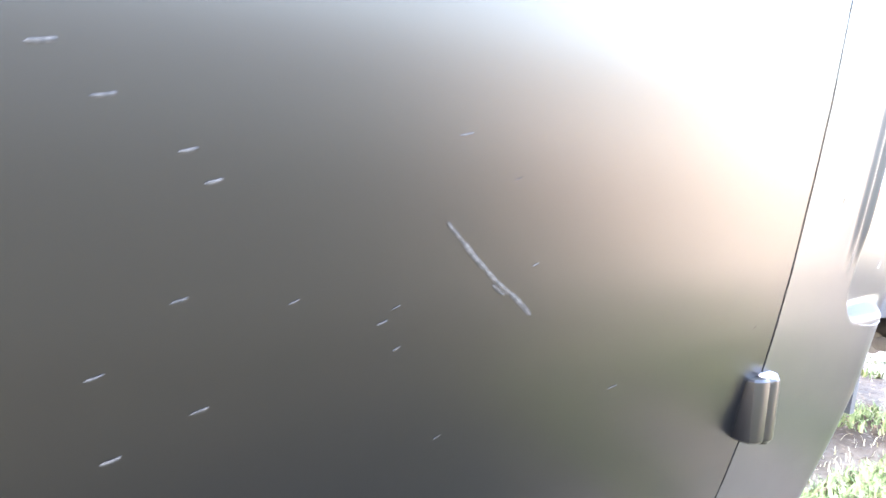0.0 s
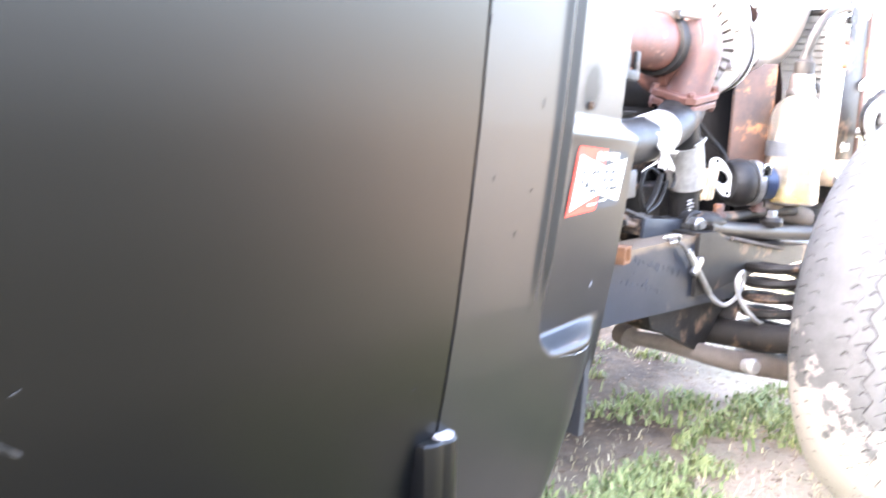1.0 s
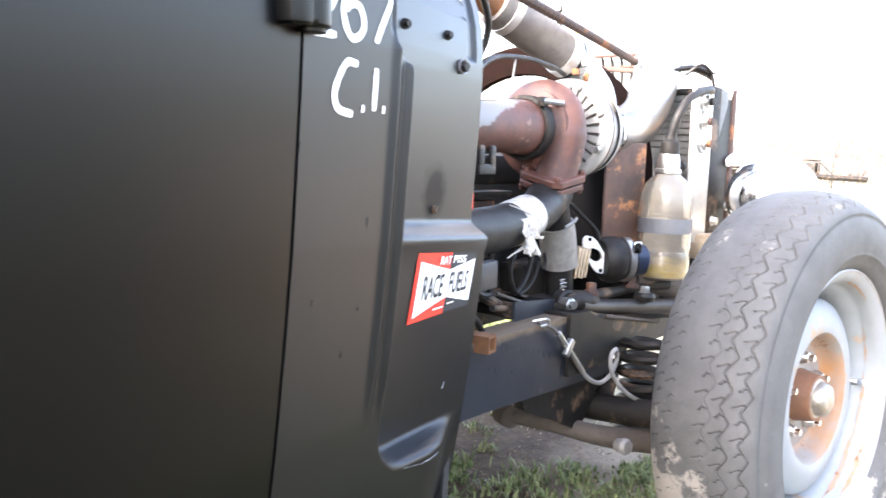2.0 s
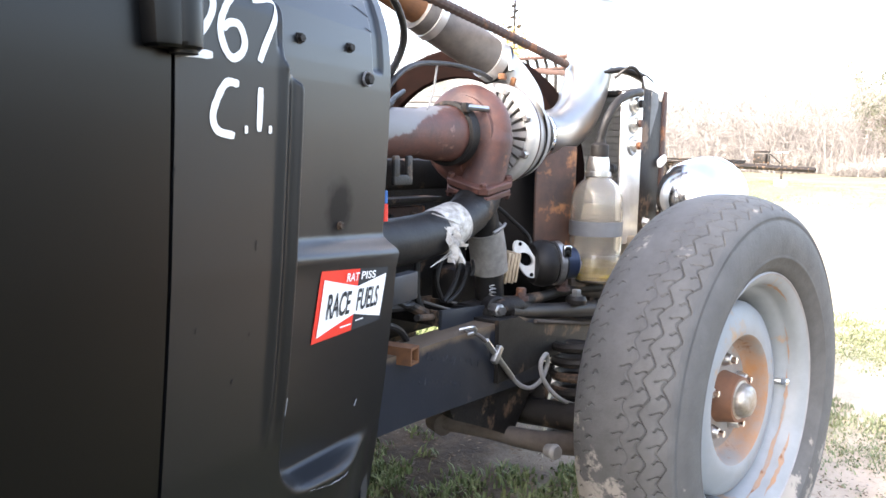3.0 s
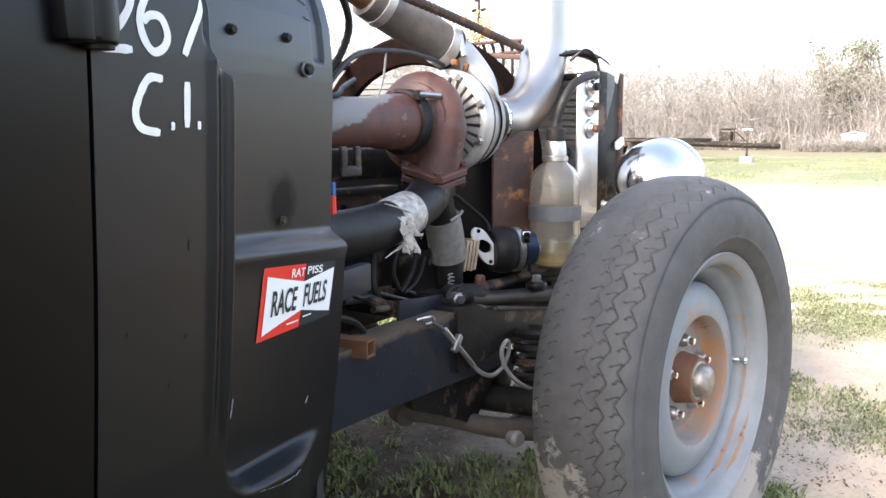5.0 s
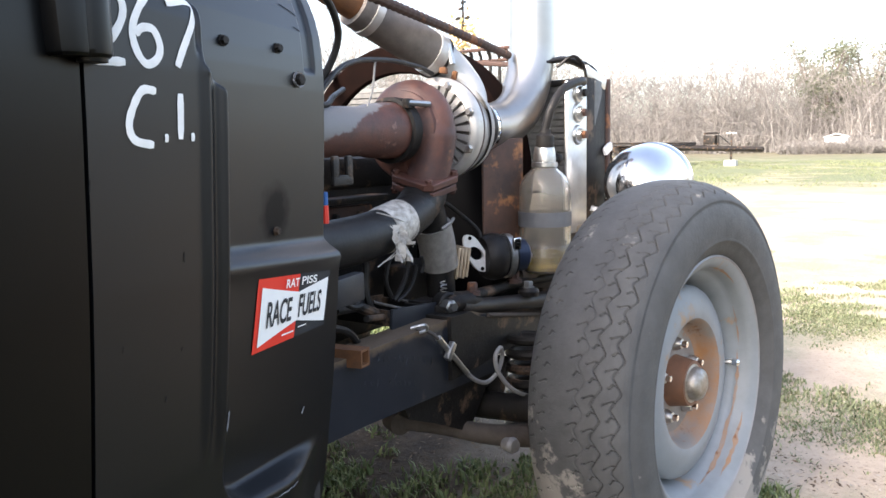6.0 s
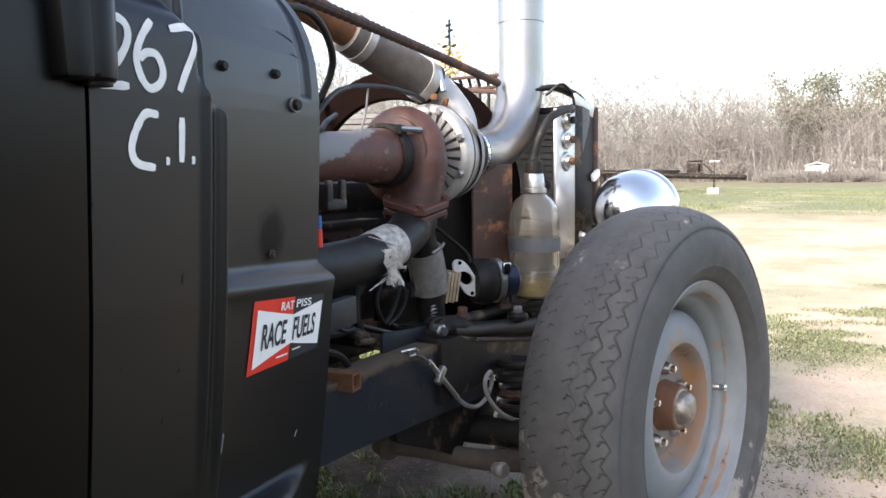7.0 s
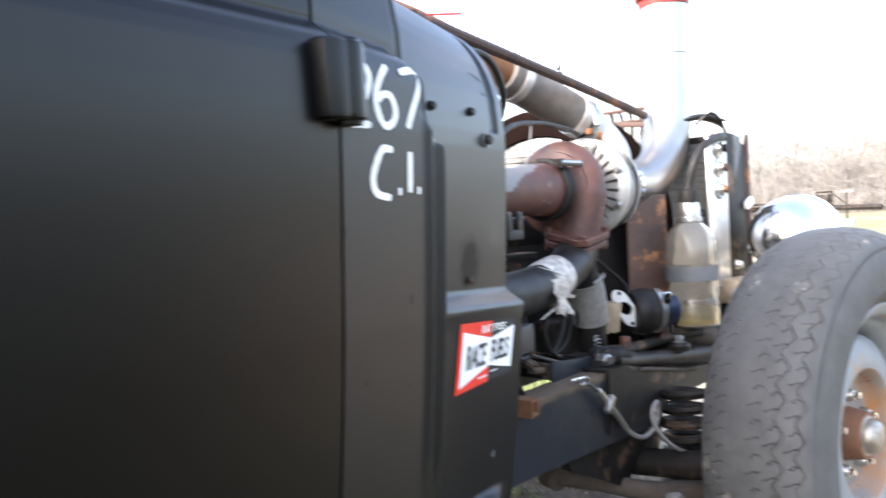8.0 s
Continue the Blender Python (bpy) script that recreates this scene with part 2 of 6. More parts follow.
def ground_material():
    m = bpy.data.materials.new("dirt_and_thin_grass")
    m.use_nodes = True
    n, l = m.node_tree.nodes, m.node_tree.links
    b = n["Principled BSDF"]
    b.inputs["Roughness"].default_value, b.inputs["Specular IOR Level"].default_value = 0.95, 0.2
    place = n.new("ShaderNodeNewGeometry").outputs["Position"]

    def grain(s, d=8.0, r=0.65):
        t = n.new("ShaderNodeTexNoise")
        t.inputs["Scale"].default_value, t.inputs["Detail"].default_value, t.inputs["Roughness"].default_value = s, d, r
        l.new(place, t.inputs["Vector"])
        return t.outputs["Fac"]

    def ramp(x, lo, hi):
        r = n.new("ShaderNodeMapRange")
        r.inputs["From Min"].default_value, r.inputs["From Max"].default_value = lo, hi
        l.new(x, r.inputs["Value"])
        return r.outputs["Result"]

    def mix(f, a, c):
        x = n.new("ShaderNodeMix")
        x.data_type = "RGBA"
        l.new(f, x.inputs["Factor"])
        for s, v in ((x.inputs["A"], a), (x.inputs["B"], c)):
            if isinstance(v, tuple):
                s.default_value = (*v, 1)
            else:
                l.new(v, s)
        return x.outputs["Result"]

    dirt = mix(ramp(grain(5), 0.3, 0.7), (0.47, 0.375, 0.285), (0.37, 0.295, 0.222))
    dirt = mix(ramp(grain(60), 0.55, 0.75), dirt, (0.21, 0.155, 0.115))
    straw = mix(ramp(grain(90, 4), 0.35, 0.65), (0.34, 0.30, 0.22), (0.20, 0.20, 0.12))
    green = mix(ramp(grain(45, 5), 0.35, 0.65), (0.155, 0.18, 0.085), (0.32, 0.29, 0.19))
    far = n.new("ShaderNodeSeparateXYZ")
    l.new(place, far.inputs[0])
    base = mix(ramp(grain(0.9), 0.47, 0.60), dirt, straw)
    base = mix(ramp(grain(0.33), 0.57, 0.70), base, green)
    field = mix(ramp(grain(30, 5), 0.35, 0.65), (0.092, 0.118, 0.056), (0.19, 0.188, 0.12))
    field = mix(ramp(grain(0.5), 0.52, 0.66), field, (0.30, 0.26, 0.18))
    base = mix(ramp(far.outputs["X"], 12.0, 17.5), base, field)
    base = mix(ramp(far.outputs["X"], 34.0, 46.0), base, mix(ramp(grain(1.2), 0.4, 0.6), (0.20, 0.165, 0.115), (0.13, 0.125, 0.07)))
    lat = ramp(far.outputs["Y"], -0.35, -0.85)
    near = n.new("ShaderNodeMath")
    near.operation = "MULTIPLY"
    l.new(lat, near.inputs[0])
    l.new(ramp(far.outputs["X"], 4.4, 3.2), near.inputs[1])
    base = mix(near.outputs[0], base, mix(ramp(grain(7), 0.35, 0.65), (0.30, 0.218, 0.152), (0.23, 0.168, 0.117)))
    # unseen lawn on the near side, darkened to dim the door's reflections; slanting edge
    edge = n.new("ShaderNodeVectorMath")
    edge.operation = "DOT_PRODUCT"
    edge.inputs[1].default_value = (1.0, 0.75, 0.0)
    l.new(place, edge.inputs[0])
    dark_lawn = mix(ramp(grain(70, 4), 0.35, 0.65), (0.036, 0.038, 0.018), (0.062, 0.053, 0.030))
    base = mix(ramp(edge.outputs["Value"], 2.25, 0.95), base, dark_lawn)
    # brown soil below the engine, with the truck's underside shade put into its colour
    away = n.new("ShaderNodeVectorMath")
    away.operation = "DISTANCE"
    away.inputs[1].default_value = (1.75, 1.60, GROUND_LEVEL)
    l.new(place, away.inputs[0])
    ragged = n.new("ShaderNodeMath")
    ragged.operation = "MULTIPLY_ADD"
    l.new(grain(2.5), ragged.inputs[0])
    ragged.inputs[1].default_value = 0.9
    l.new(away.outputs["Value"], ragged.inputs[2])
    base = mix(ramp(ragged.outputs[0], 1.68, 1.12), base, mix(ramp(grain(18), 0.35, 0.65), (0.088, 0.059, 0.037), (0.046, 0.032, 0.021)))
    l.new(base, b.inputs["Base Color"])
    p = n.new("ShaderNodeBump")
    p.inputs["Strength"].default_value, p.inputs["Distance"].default_value = 0.7, 0.02
    l.new(grain(40), p.inputs["Height"])
    l.new(p.outputs["Normal"], b.inputs["Normal"])
    return m


def leaf_material(name, a, c, rough=0.7):
    m = bpy.data.materials.new(name)
    m.use_nodes = True
    n, l = m.node_tree.nodes, m.node_tree.links
    b = n["Principled BSDF"]
    b.inputs["Roughness"].default_value, b.inputs["Specular IOR Level"].default_value = rough, 0.25
    x = n.new("ShaderNodeMix")
    x.data_type = "RGBA"
    x.inputs["A"].default_value, x.inputs["B"].default_value = (*a, 1), (*c, 1)
    l.new(n.new("ShaderNodeNewGeometry").outputs["Random Per Island"], x.inputs["Factor"])
    l.new(x.outputs["Result"], b.inputs["Base Color"])
    return m


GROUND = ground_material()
GRASS = leaf_material("short_green_grass", (0.078, 0.110, 0.038), (0.235, 0.255, 0.112))
THIN_GRASS = leaf_material("thin_sunlit_grass", (0.085, 0.108, 0.050), (0.24, 0.245, 0.140))
FAR_GRASS = leaf_material("pale_field_grass", (0.10, 0.13, 0.05), (0.22, 0.22, 0.12))
STRAW = leaf_material("dry_grass", (0.36, 0.3, 0.17), (0.5, 0.43, 0.28))
TWIGS = leaf_material("bare_grey_brown_twigs", (0.134, 0.122, 0.112), (0.305, 0.282, 0.260), 0.85)
OAK_LEAF = leaf_material("dark_oak_foliage", (0.075, 0.083, 0.052), (0.19, 0.195, 0.135))
BARK = material("grey_bark", (0.16, 0.13, 0.11), 0.9, bump=0.6, bump_scale=60)
YELLOW = leaf_material("yellow_leaves", (0.5, 0.36, 0.14), (0.62, 0.5, 0.26))


# ---- mesh helpers ----
WORLD_AT = {}


def finish(name, me, material_, parent=None, label="", centre=True, angle=35.0):
    """Links a mesh given in world metres as one object, with its origin at its middle."""
    at = Vector((0, 0, 0))
    if centre and len(me.vertices):
        co = np.empty(len(me.vertices) * 3)
        me.vertices.foreach_get("co", co)
        co = co.reshape(-1, 3)
        at = Vector(((co.min(0) + co.max(0)) / 2).tolist())
        me.transform(Matrix.Translation(-at))
    me.materials.append(material_)
    ob = new(name, me)
    WORLD_AT[ob.name] = at
    if parent is not None:
        ob.parent = parent
        ob.location = at - WORLD_AT[parent.name]
    else:
        ob.location = at
    if label:
        ob["label"] = label
    return ob


def part(name, bm, material_, parent=None, label="", smooth=True, angle=35.0):
    """Links a bmesh as one mesh object under a thing or under a part."""
    bmesh.ops.recalc_face_normals(bm, faces=bm.faces)
    if smooth:
        for f in bm.faces:
            f.smooth = True
        for e in bm.edges:
            if len(e.link_faces) == 2 and e.calc_face_angle(0) > radians(angle):
                e.smooth = False
    me = bpy.data.meshes.new(name)
    bm.to_mesh(me)
    bm.free()
    return finish(name, me, material_, parent, label)


def thing(name, at, label, category, group=""):
    ob = new(name)
    ob.location = at
    ob.empty_display_size = 0.1
    WORLD_AT[ob.name] = Vector(at)
    return tagged(ob, label, category, group)


def box(at, size, turn=(0, 0, 0), bevel=0.003, bm=None):
    out = bm or bmesh.new()
    made = bmesh.ops.create_cube(out, size=1.0)
    vs = made["verts"]
    bmesh.ops.scale(out, vec=size, verts=vs)
    if bevel:
        es = list({e for v in vs for e in v.link_edges})
        r = bmesh.ops.bevel(out, geom=es, offset=min(bevel, min(size) * 0.4), segments=2, affect="EDGES", profile=0.5)
        vs = list({v for f in r["faces"] for v in f.verts} | {v for v in vs if v.is_valid})
    m = pose(*at, *turn)
    bmesh.ops.transform(out, matrix=m, verts=vs)
    return out


def frame_of(way):
    w = Vector(way).normalized()
    u = w.cross(Vector((0, 0, 1)))
    u = u.normalized() if u.length > 1e-4 else Vector((1, 0, 0))
    return w, u, u.cross(w).normalized()


def lathe(at, way, profile, seg=32, bm=None, up=None):
    """A turned shape: profile rows of (distance along the axis, radius)."""
    out = bm or bmesh.new()
    w, u, v = frame_of(way)
    at = Vector(at)
    rings = []
    for h, r in profile:
        if r < 1e-6:
            rings.append([out.verts.new(at + w * h)])
        else:
            rings.append([out.verts.new(at + w * h + (u * math.cos(k * math.tau / seg) + v * math.sin(k * math.tau / seg)) * r) for k in range(seg)])
    for a, c in zip(rings, rings[1:]):
        for k in range(seg):
            j = (k + 1) % seg
            q = [a[k % len(a)], a[j % len(a)], c[j % len(c)], c[k % len(c)]]
            q = list(dict.fromkeys(q))
            if len(q) > 2:
                out.faces.new(q)
    return out


def smooth_path(points, n=8):
    """Points along a soft curve through the given ones."""
    p = [Vector(x) for x in points]
    p = [p[0] * 2 - p[1]] + p + [p[-1] * 2 - p[-2]]
    out = []
    for i in range(1, len(p) - 2):
        for k in range(n):
            t = k / n
            a, b, c, d = p[i - 1:i + 3]
            out.append(0.5 * (2 * b + (c - a) * t + (2 * a - 5 * b + 4 * c - d) * t * t + (3 * b - a - 3 * c + d) * t ** 3))
    return out + [p[-2]]


def tube(points, radius, seg=14, soft=8, bm=None, flat=1.0):
    """A round bar or pipe along a soft curve; radius may be a list along the given points."""
    out = bm or bmesh.new()
    pts = smooth_path(points, soft) if soft > 1 and len(points) > 2 else [Vector(x) for x in points]
    if isinstance(radius, (list, tuple)):
        rr = np.interp(np.linspace(0, 1, len(pts)), np.linspace(0, 1, len(radius)), radius)
    else:
        rr = [radius] * len(pts)
    w = (pts[1] - pts[0]).normalized()
    _, u, _ = frame_of(w)
    rings = []
    for i, p in enumerate(pts):
        w = (pts[min(i + 1, len(pts) - 1)] - pts[max(i - 1, 0)]).normalized()
        u = (u - w * u.dot(w)).normalized()
        v = w.cross(u)
        rings.append([out.verts.new(p + (u * math.cos(k * math.tau / seg) + v * math.sin(k * math.tau / seg) * flat) * rr[i]) for k in range(seg)])
    for a, c in zip(rings, rings[1:]):
        for k in range(seg):
            out.faces.new((a[k], a[(k + 1) % seg], c[(k + 1) % seg], c[k]))
    out.faces.new(rings[0])
    out.faces.new(rings[-1][::-1])
    return out


def sheet(f, us, vs, thick=0.0, bm=None):
    """A panel from a function (u, v) -> (outer point, inner point)."""
    out = bm or bmesh.new()
    outer, inner = [], []
    for u in us:
        a, c = [], []
        for v in vs:
            p, q = f(u, v)
            a.append(out.verts.new(p))
            c.append(out.verts.new(q))
        outer.append(a)
        inner.append(c)
    nu, nv = len(us), len(vs)
    for i in range(nu - 1):
        for j in range(nv - 1):
            out.faces.new((outer[i][j], outer[i + 1][j], outer[i + 1][j + 1], outer[i][j + 1]))
            out.faces.new((inner[i][j], inner[i][j + 1], inner[i + 1][j + 1], inner[i + 1][j]))
    for i in range(nu - 1):
        out.faces.new((outer[i][0], inner[i][0], inner[i + 1][0], outer[i + 1][0]))
        out.faces.new((outer[i][-1], outer[i + 1][-1], inner[i + 1][-1], inner[i][-1]))
    for j in range(nv - 1):
        out.faces.new((outer[0][j], outer[0][j + 1], inner[0][j + 1], inner[0][j]))
        out.faces.new((outer[-1][j], inner[-1][j], inner[-1][j + 1], outer[-1][j + 1]))
    return out


def step(x, a, b):
    t = min(1.0, max(0.0, (x - a) / (b - a)))
    return t * t * (3 - 2 * t)


def raw_mesh(name, verts, faces):
    """A mesh from numpy arrays of corners and of triangles or quads."""
    verts, faces = np.asarray(verts, np.float32), np.asarray(faces, np.int32)
    me = bpy.data.meshes.new(name)
    k = faces.shape[1]
    me.vertices.add(len(verts))
    me.vertices.foreach_set("co", verts.ravel())
    me.loops.add(faces.size)
    me.loops.foreach_set("vertex_index", faces.ravel())
    me.polygons.add(len(faces))
    me.polygons.foreach_set("loop_start", np.arange(0, faces.size, k, dtype=np.int32))
    me.update(calc_edges=True)
    return me


def hex_head(at, way, size, tall, bm=None):
    return lathe(at, way, [(0, 0), (0, size * 1.35), (0.002, size * 1.35), (0.002, size), (tall * 0.85, size), (tall, size * 0.85), (tall, 0)], 6 if size > 0.004 else 6, bm)

# ---- ground ----
GZ = GROUND_LEVEL


def ground():
    r = np.concatenate([np.linspace(0, 6, 61), np.geomspace(6.3, 1500, 40)])
    a = np.linspace(0, math.tau, 97)[:-1]
    verts, faces = [], []
    for i, x in enumerate(r):
        for t in a:
            px, py = 1.5 + x * math.cos(t), 0.6 + x * math.sin(t)
            h = noise.noise((px * 0.9, py * 0.9, 0)) * 0.018 + noise.noise((px * 4, py * 4, 3)) * 0.006
            verts.append((px, py, GZ + h * (1 if x < 60 else 0)))
    for i in range(len(r) - 1):
        for k in range(96):
            j = (k + 1) % 96
            faces.append((i * 96 + k, (i + 1) * 96 + k, (i + 1) * 96 + j, i * 96 + j))
    me = raw_mesh("ground", verts, faces)
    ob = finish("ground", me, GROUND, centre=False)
    for p in me.polygons:
        p.use_smooth = True
    return tagged(ob, "pale dry dirt with thin patches of green grass", "ground", kind="structure")


ground()

# ---- truck ----
truck = thing("truck", (1.3, 1.15, GZ), "old satin-black rat-rod truck with exposed turbo engine and no hood", "truck")
CY = 1.2  # the truck's middle line

SIDE_Z = [0.0, 0.1, 0.19, 0.27, 0.39, 0.46, 0.57, 0.65, 0.71, 0.79, 0.84, 0.895, 0.908, 0.917, 0.924, 0.931, 0.937, 0.943, 0.956, 1.0, 1.06, 1.12, 1.17, 1.2]
SIDE_Y = [0.64, 0.612, 0.583, 0.562, 0.540, 0.529, 0.516, 0.508, 0.504, 0.499, 0.497, 0.497, 0.4985, 0.502, 0.509, 0.521, 0.528, 0.527, 0.5275, 0.536, 0.56, 0.60, 0.70, 0.9]


def side(x, z):
    """How far out the cab's side stands at a place along the truck and a height; the belt crease falls a little towards the front."""
    return float(np.interp(z + 0.10 * max(0.0, x - 0.79) * step(z, 0.85, 0.90), SIDE_Z, SIDE_Y)) + 0.05 * (x - 0.79)


# how the front panel of the cowl rolls over at its top: height, distance inwards
ROLL_Z = [0.86, 0.88, 0.908, 0.93, 0.949, 0.965, 0.979, 0.993, 1.005, 1.016, 1.026, 1.036, 1.043]
ROLL_Y = [0.0, 0.001, 0.004, 0.010, 0.018, 0.027, 0.038, 0.051, 0.066, 0.083, 0.101, 0.119, 0.135]


def lift(x, z):
    """The roll-over rises towards the cab."""
    return 0.085 * max(0.0, 1.19 - x) * step(z, 0.88, 0.98)


def cowl_side(x, z):
    upper = step(z, 0.815, 0.850)
    # a recessed panel with a round lower corner
    u, w, r = x - 0.943 + 0.027 * upper, z - 0.380, 0.060
    deep = r - math.hypot(r - u, r - w) if u < r and w < r else min(u, w)
    s = step(deep, 0.0, 0.024 - 0.008 * upper - 0.009 * (1 - step(z, 0.40, 0.46)))
    low, high = 0.050 + 0.14 * (x - 1.01), 0.0640 + 0.20 * (x - 0.994)
    zl = z + 0.060 * (x - 1.0)
    into = low + (high - low) * step(zl, 0.643, 0.666)
    into -= 0.003 * math.exp(-((zl - 0.640) / 0.010) ** 2)
    foot = 0.05 * (x - 0.79) + (0.055 + 0.04 * (1 - step(z, 0.08, 0.30))) * step(x, 1.05, 1.19) * (1 - step(z, 0.45, 0.60))
    belt = z + 0.10 * max(0.0, x - 0.79) * step(z, 0.85, 0.90) + 0.012 * step(x, 0.892, 0.915) * step(z, 0.87, 0.92) * (1 - step(z, 0.925, 0.95))
    out = float(np.interp(belt, SIDE_Z, SIDE_Y)) * (1 - s) + float(np.interp(min(z, 0.88), SIDE_Z, SIDE_Y)) * s
    out += foot * (1 - s) + into * s
    bead = math.exp(-((x - 0.939) / 0.0055) ** 2) * 0.0065 * step(z, 0.44, 0.52) * (1 - step(z, 0.825, 0.842))
    bead += math.exp(-((x - 0.920) / 0.0055) ** 2) * 0.0045 * step(z, 0.44, 0.52) * (1 - step(z, 0.84, 0.86))
    out -= bead + math.exp(-((x - 0.9245) / 0.0048) ** 2) * 0.0065 * step(z, 0.835, 0.855)
    # seam and the pressed slot that follows the front edge
    out += 0.005 * math.exp(-((x - 0.9135) / 0.0028) ** 2) * step(z, 0.85, 0.87)
    slot = step(x, 1.1505, 1.1555) * (1 - step(x, 1.1735, 1.1785)) * step(z, 0.858 + 8.0 * (x - 1.1645) ** 2, 0.868 + 8.0 * (x - 1.1645) ** 2) * (1 - step(z, 0.985, 1.02))
    out += 0.0045 * slot
    return out + float(np.interp(z - lift(x, z), ROLL_Z, ROLL_Y)) * s


def zs(a, b, n):
    return [a + (b - a) * k / n for k in range(n + 1)]


door = part("door", sheet(lambda x, z: ((x, side(x, z), z), (x, side(x, z) + 0.03, z)), zs(-1.0, 0.74, 20) + [0.76, 0.775, 0.785, 0.7885],
                          zs(0.04, 0.88, 42) + zs(0.89, 0.96, 32) + [0.98, 1.0, 1.03, 1.06, 1.09, 1.12]), PAINT, truck, "satin-black door with small scratches", angle=80)
cowl = part("cowl", sheet(lambda x, z: ((x, cowl_side(x, z + lift(x, z)), z + lift(x, z)), (x, cowl_side(x, z + lift(x, z)) + 0.02, z + lift(x, z) - 0.02 * step(z, 0.9, 1.0))),
                          [0.7925, 0.7945, 0.80] + zs(0.82, 0.88, 6) + zs(0.884, 0.975, 50) + zs(0.98, 1.02, 6) + zs(1.03, 1.14, 9) + zs(1.148, 1.182, 24) + [1.187, 1.192, 1.1955, 1.197],
                          zs(0.04, 0.33, 9) + zs(0.34, 0.46, 40) + zs(0.47, 0.63, 9) + zs(0.635, 0.67, 10) + zs(0.68, 0.80, 8) + zs(0.805, 0.865, 30) + zs(0.868, 0.962, 44) + zs(0.967, 1.043, 20)),
            COWL_PAINT, truck, "satin-black cowl side with painted white lettering", angle=80)
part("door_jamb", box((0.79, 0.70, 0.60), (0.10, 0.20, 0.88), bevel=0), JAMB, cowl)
part("lower_sill", box((0.1, 0.80, 0.16), (2.1, 0.16, 0.05), bevel=0.006), PAINT_DARK, truck)
part("cab_floor", box((0.1, CY, 0.2), (2.1, 1.0, 0.03), bevel=0.004), PAINT_DARK, truck)
part("cab_side", sheet(lambda x, z: ((x, 2 * CY - side(x, z), z), (x, 2 * CY - side(x, z) - 0.03, z)), zs(-1.0, 1.19, 6), zs(0.13, 1.12, 12)), PAINT, truck)
part("cab_back", box((-1.02, CY, 0.85), (0.04, 1.34, 1.44), bevel=0.02), PAINT, truck)
for y, s in ((0.60, 1), (2 * CY - 0.60, -1)):
    part("windscreen_pillar", tube([(0.72, y, 1.06), (0.60, y + 0.02 * s, 1.32), (0.47, y + 0.04 * s, 1.57)], 0.028, 10), PAINT, truck)
    part("rear_pillar", tube([(-0.96, y, 1.06), (-0.96, y + 0.02 * s, 1.32), (-0.94, y + 0.04 * s, 1.57)], 0.04, 10), PAINT, truck)
part("cab_roof", box((-0.25, CY, 1.58), (1.5, 1.3, 0.05), bevel=0.02), PAINT, truck)


def firewall():
    """The front plate of the cab, with rounded upper corners."""
    bm = bmesh.new()
    rim = [(0.632, 0.2), (0.618, 0.62), (0.618, 0.86)] + [(0.618 + d, z - 0.004) for d, z in zip(ROLL_Y[1:], ROLL_Z[1:])] + [(0.86, 1.062), (1.0, 1.078), (CY, 1.084)]
    rim += [(2 * CY - y, z) for y, z in rim[-2::-1]]
    rows = [[bm.verts.new((x, y, z)) for y, z in rim] for x in (1.176, 1.188)]
    bm.faces.new(rows[0])
    bm.faces.new(rows[1][::-1])
    for k in range(len(rim)):
        j = (k + 1) % len(rim)
        bm.faces.new((rows[0][k], rows[1][k], rows[1][j], rows[0][j]))
    return bm


part("firewall", firewall(), PAINT_DARK, truck)


def cowl_top():
    """The crowned top between the two rolled-over sides, rising towards the cab."""
    def f(x, k):
        y0 = cowl_side(max(x, 0.98), 1.043 + lift(max(x, 0.98), 1.043)) + 0.002
        y = y0 + (2 * CY - 2 * y0) * k
        a = (y - CY) / (CY - y0)
        z = 1.043 + 0.085 * (1.19 - x) + 0.044 * (1 - a * a)
        return (x, y, z), (x, y, z - 0.014)
    return sheet(f, [0.62, 0.75, 0.85, 0.94, 1.0, 1.1, 1.17, 1.19, 1.197], [k / 40 for k in range(41)])


part("cowl_top", cowl_top(), COWL_PAINT, truck)

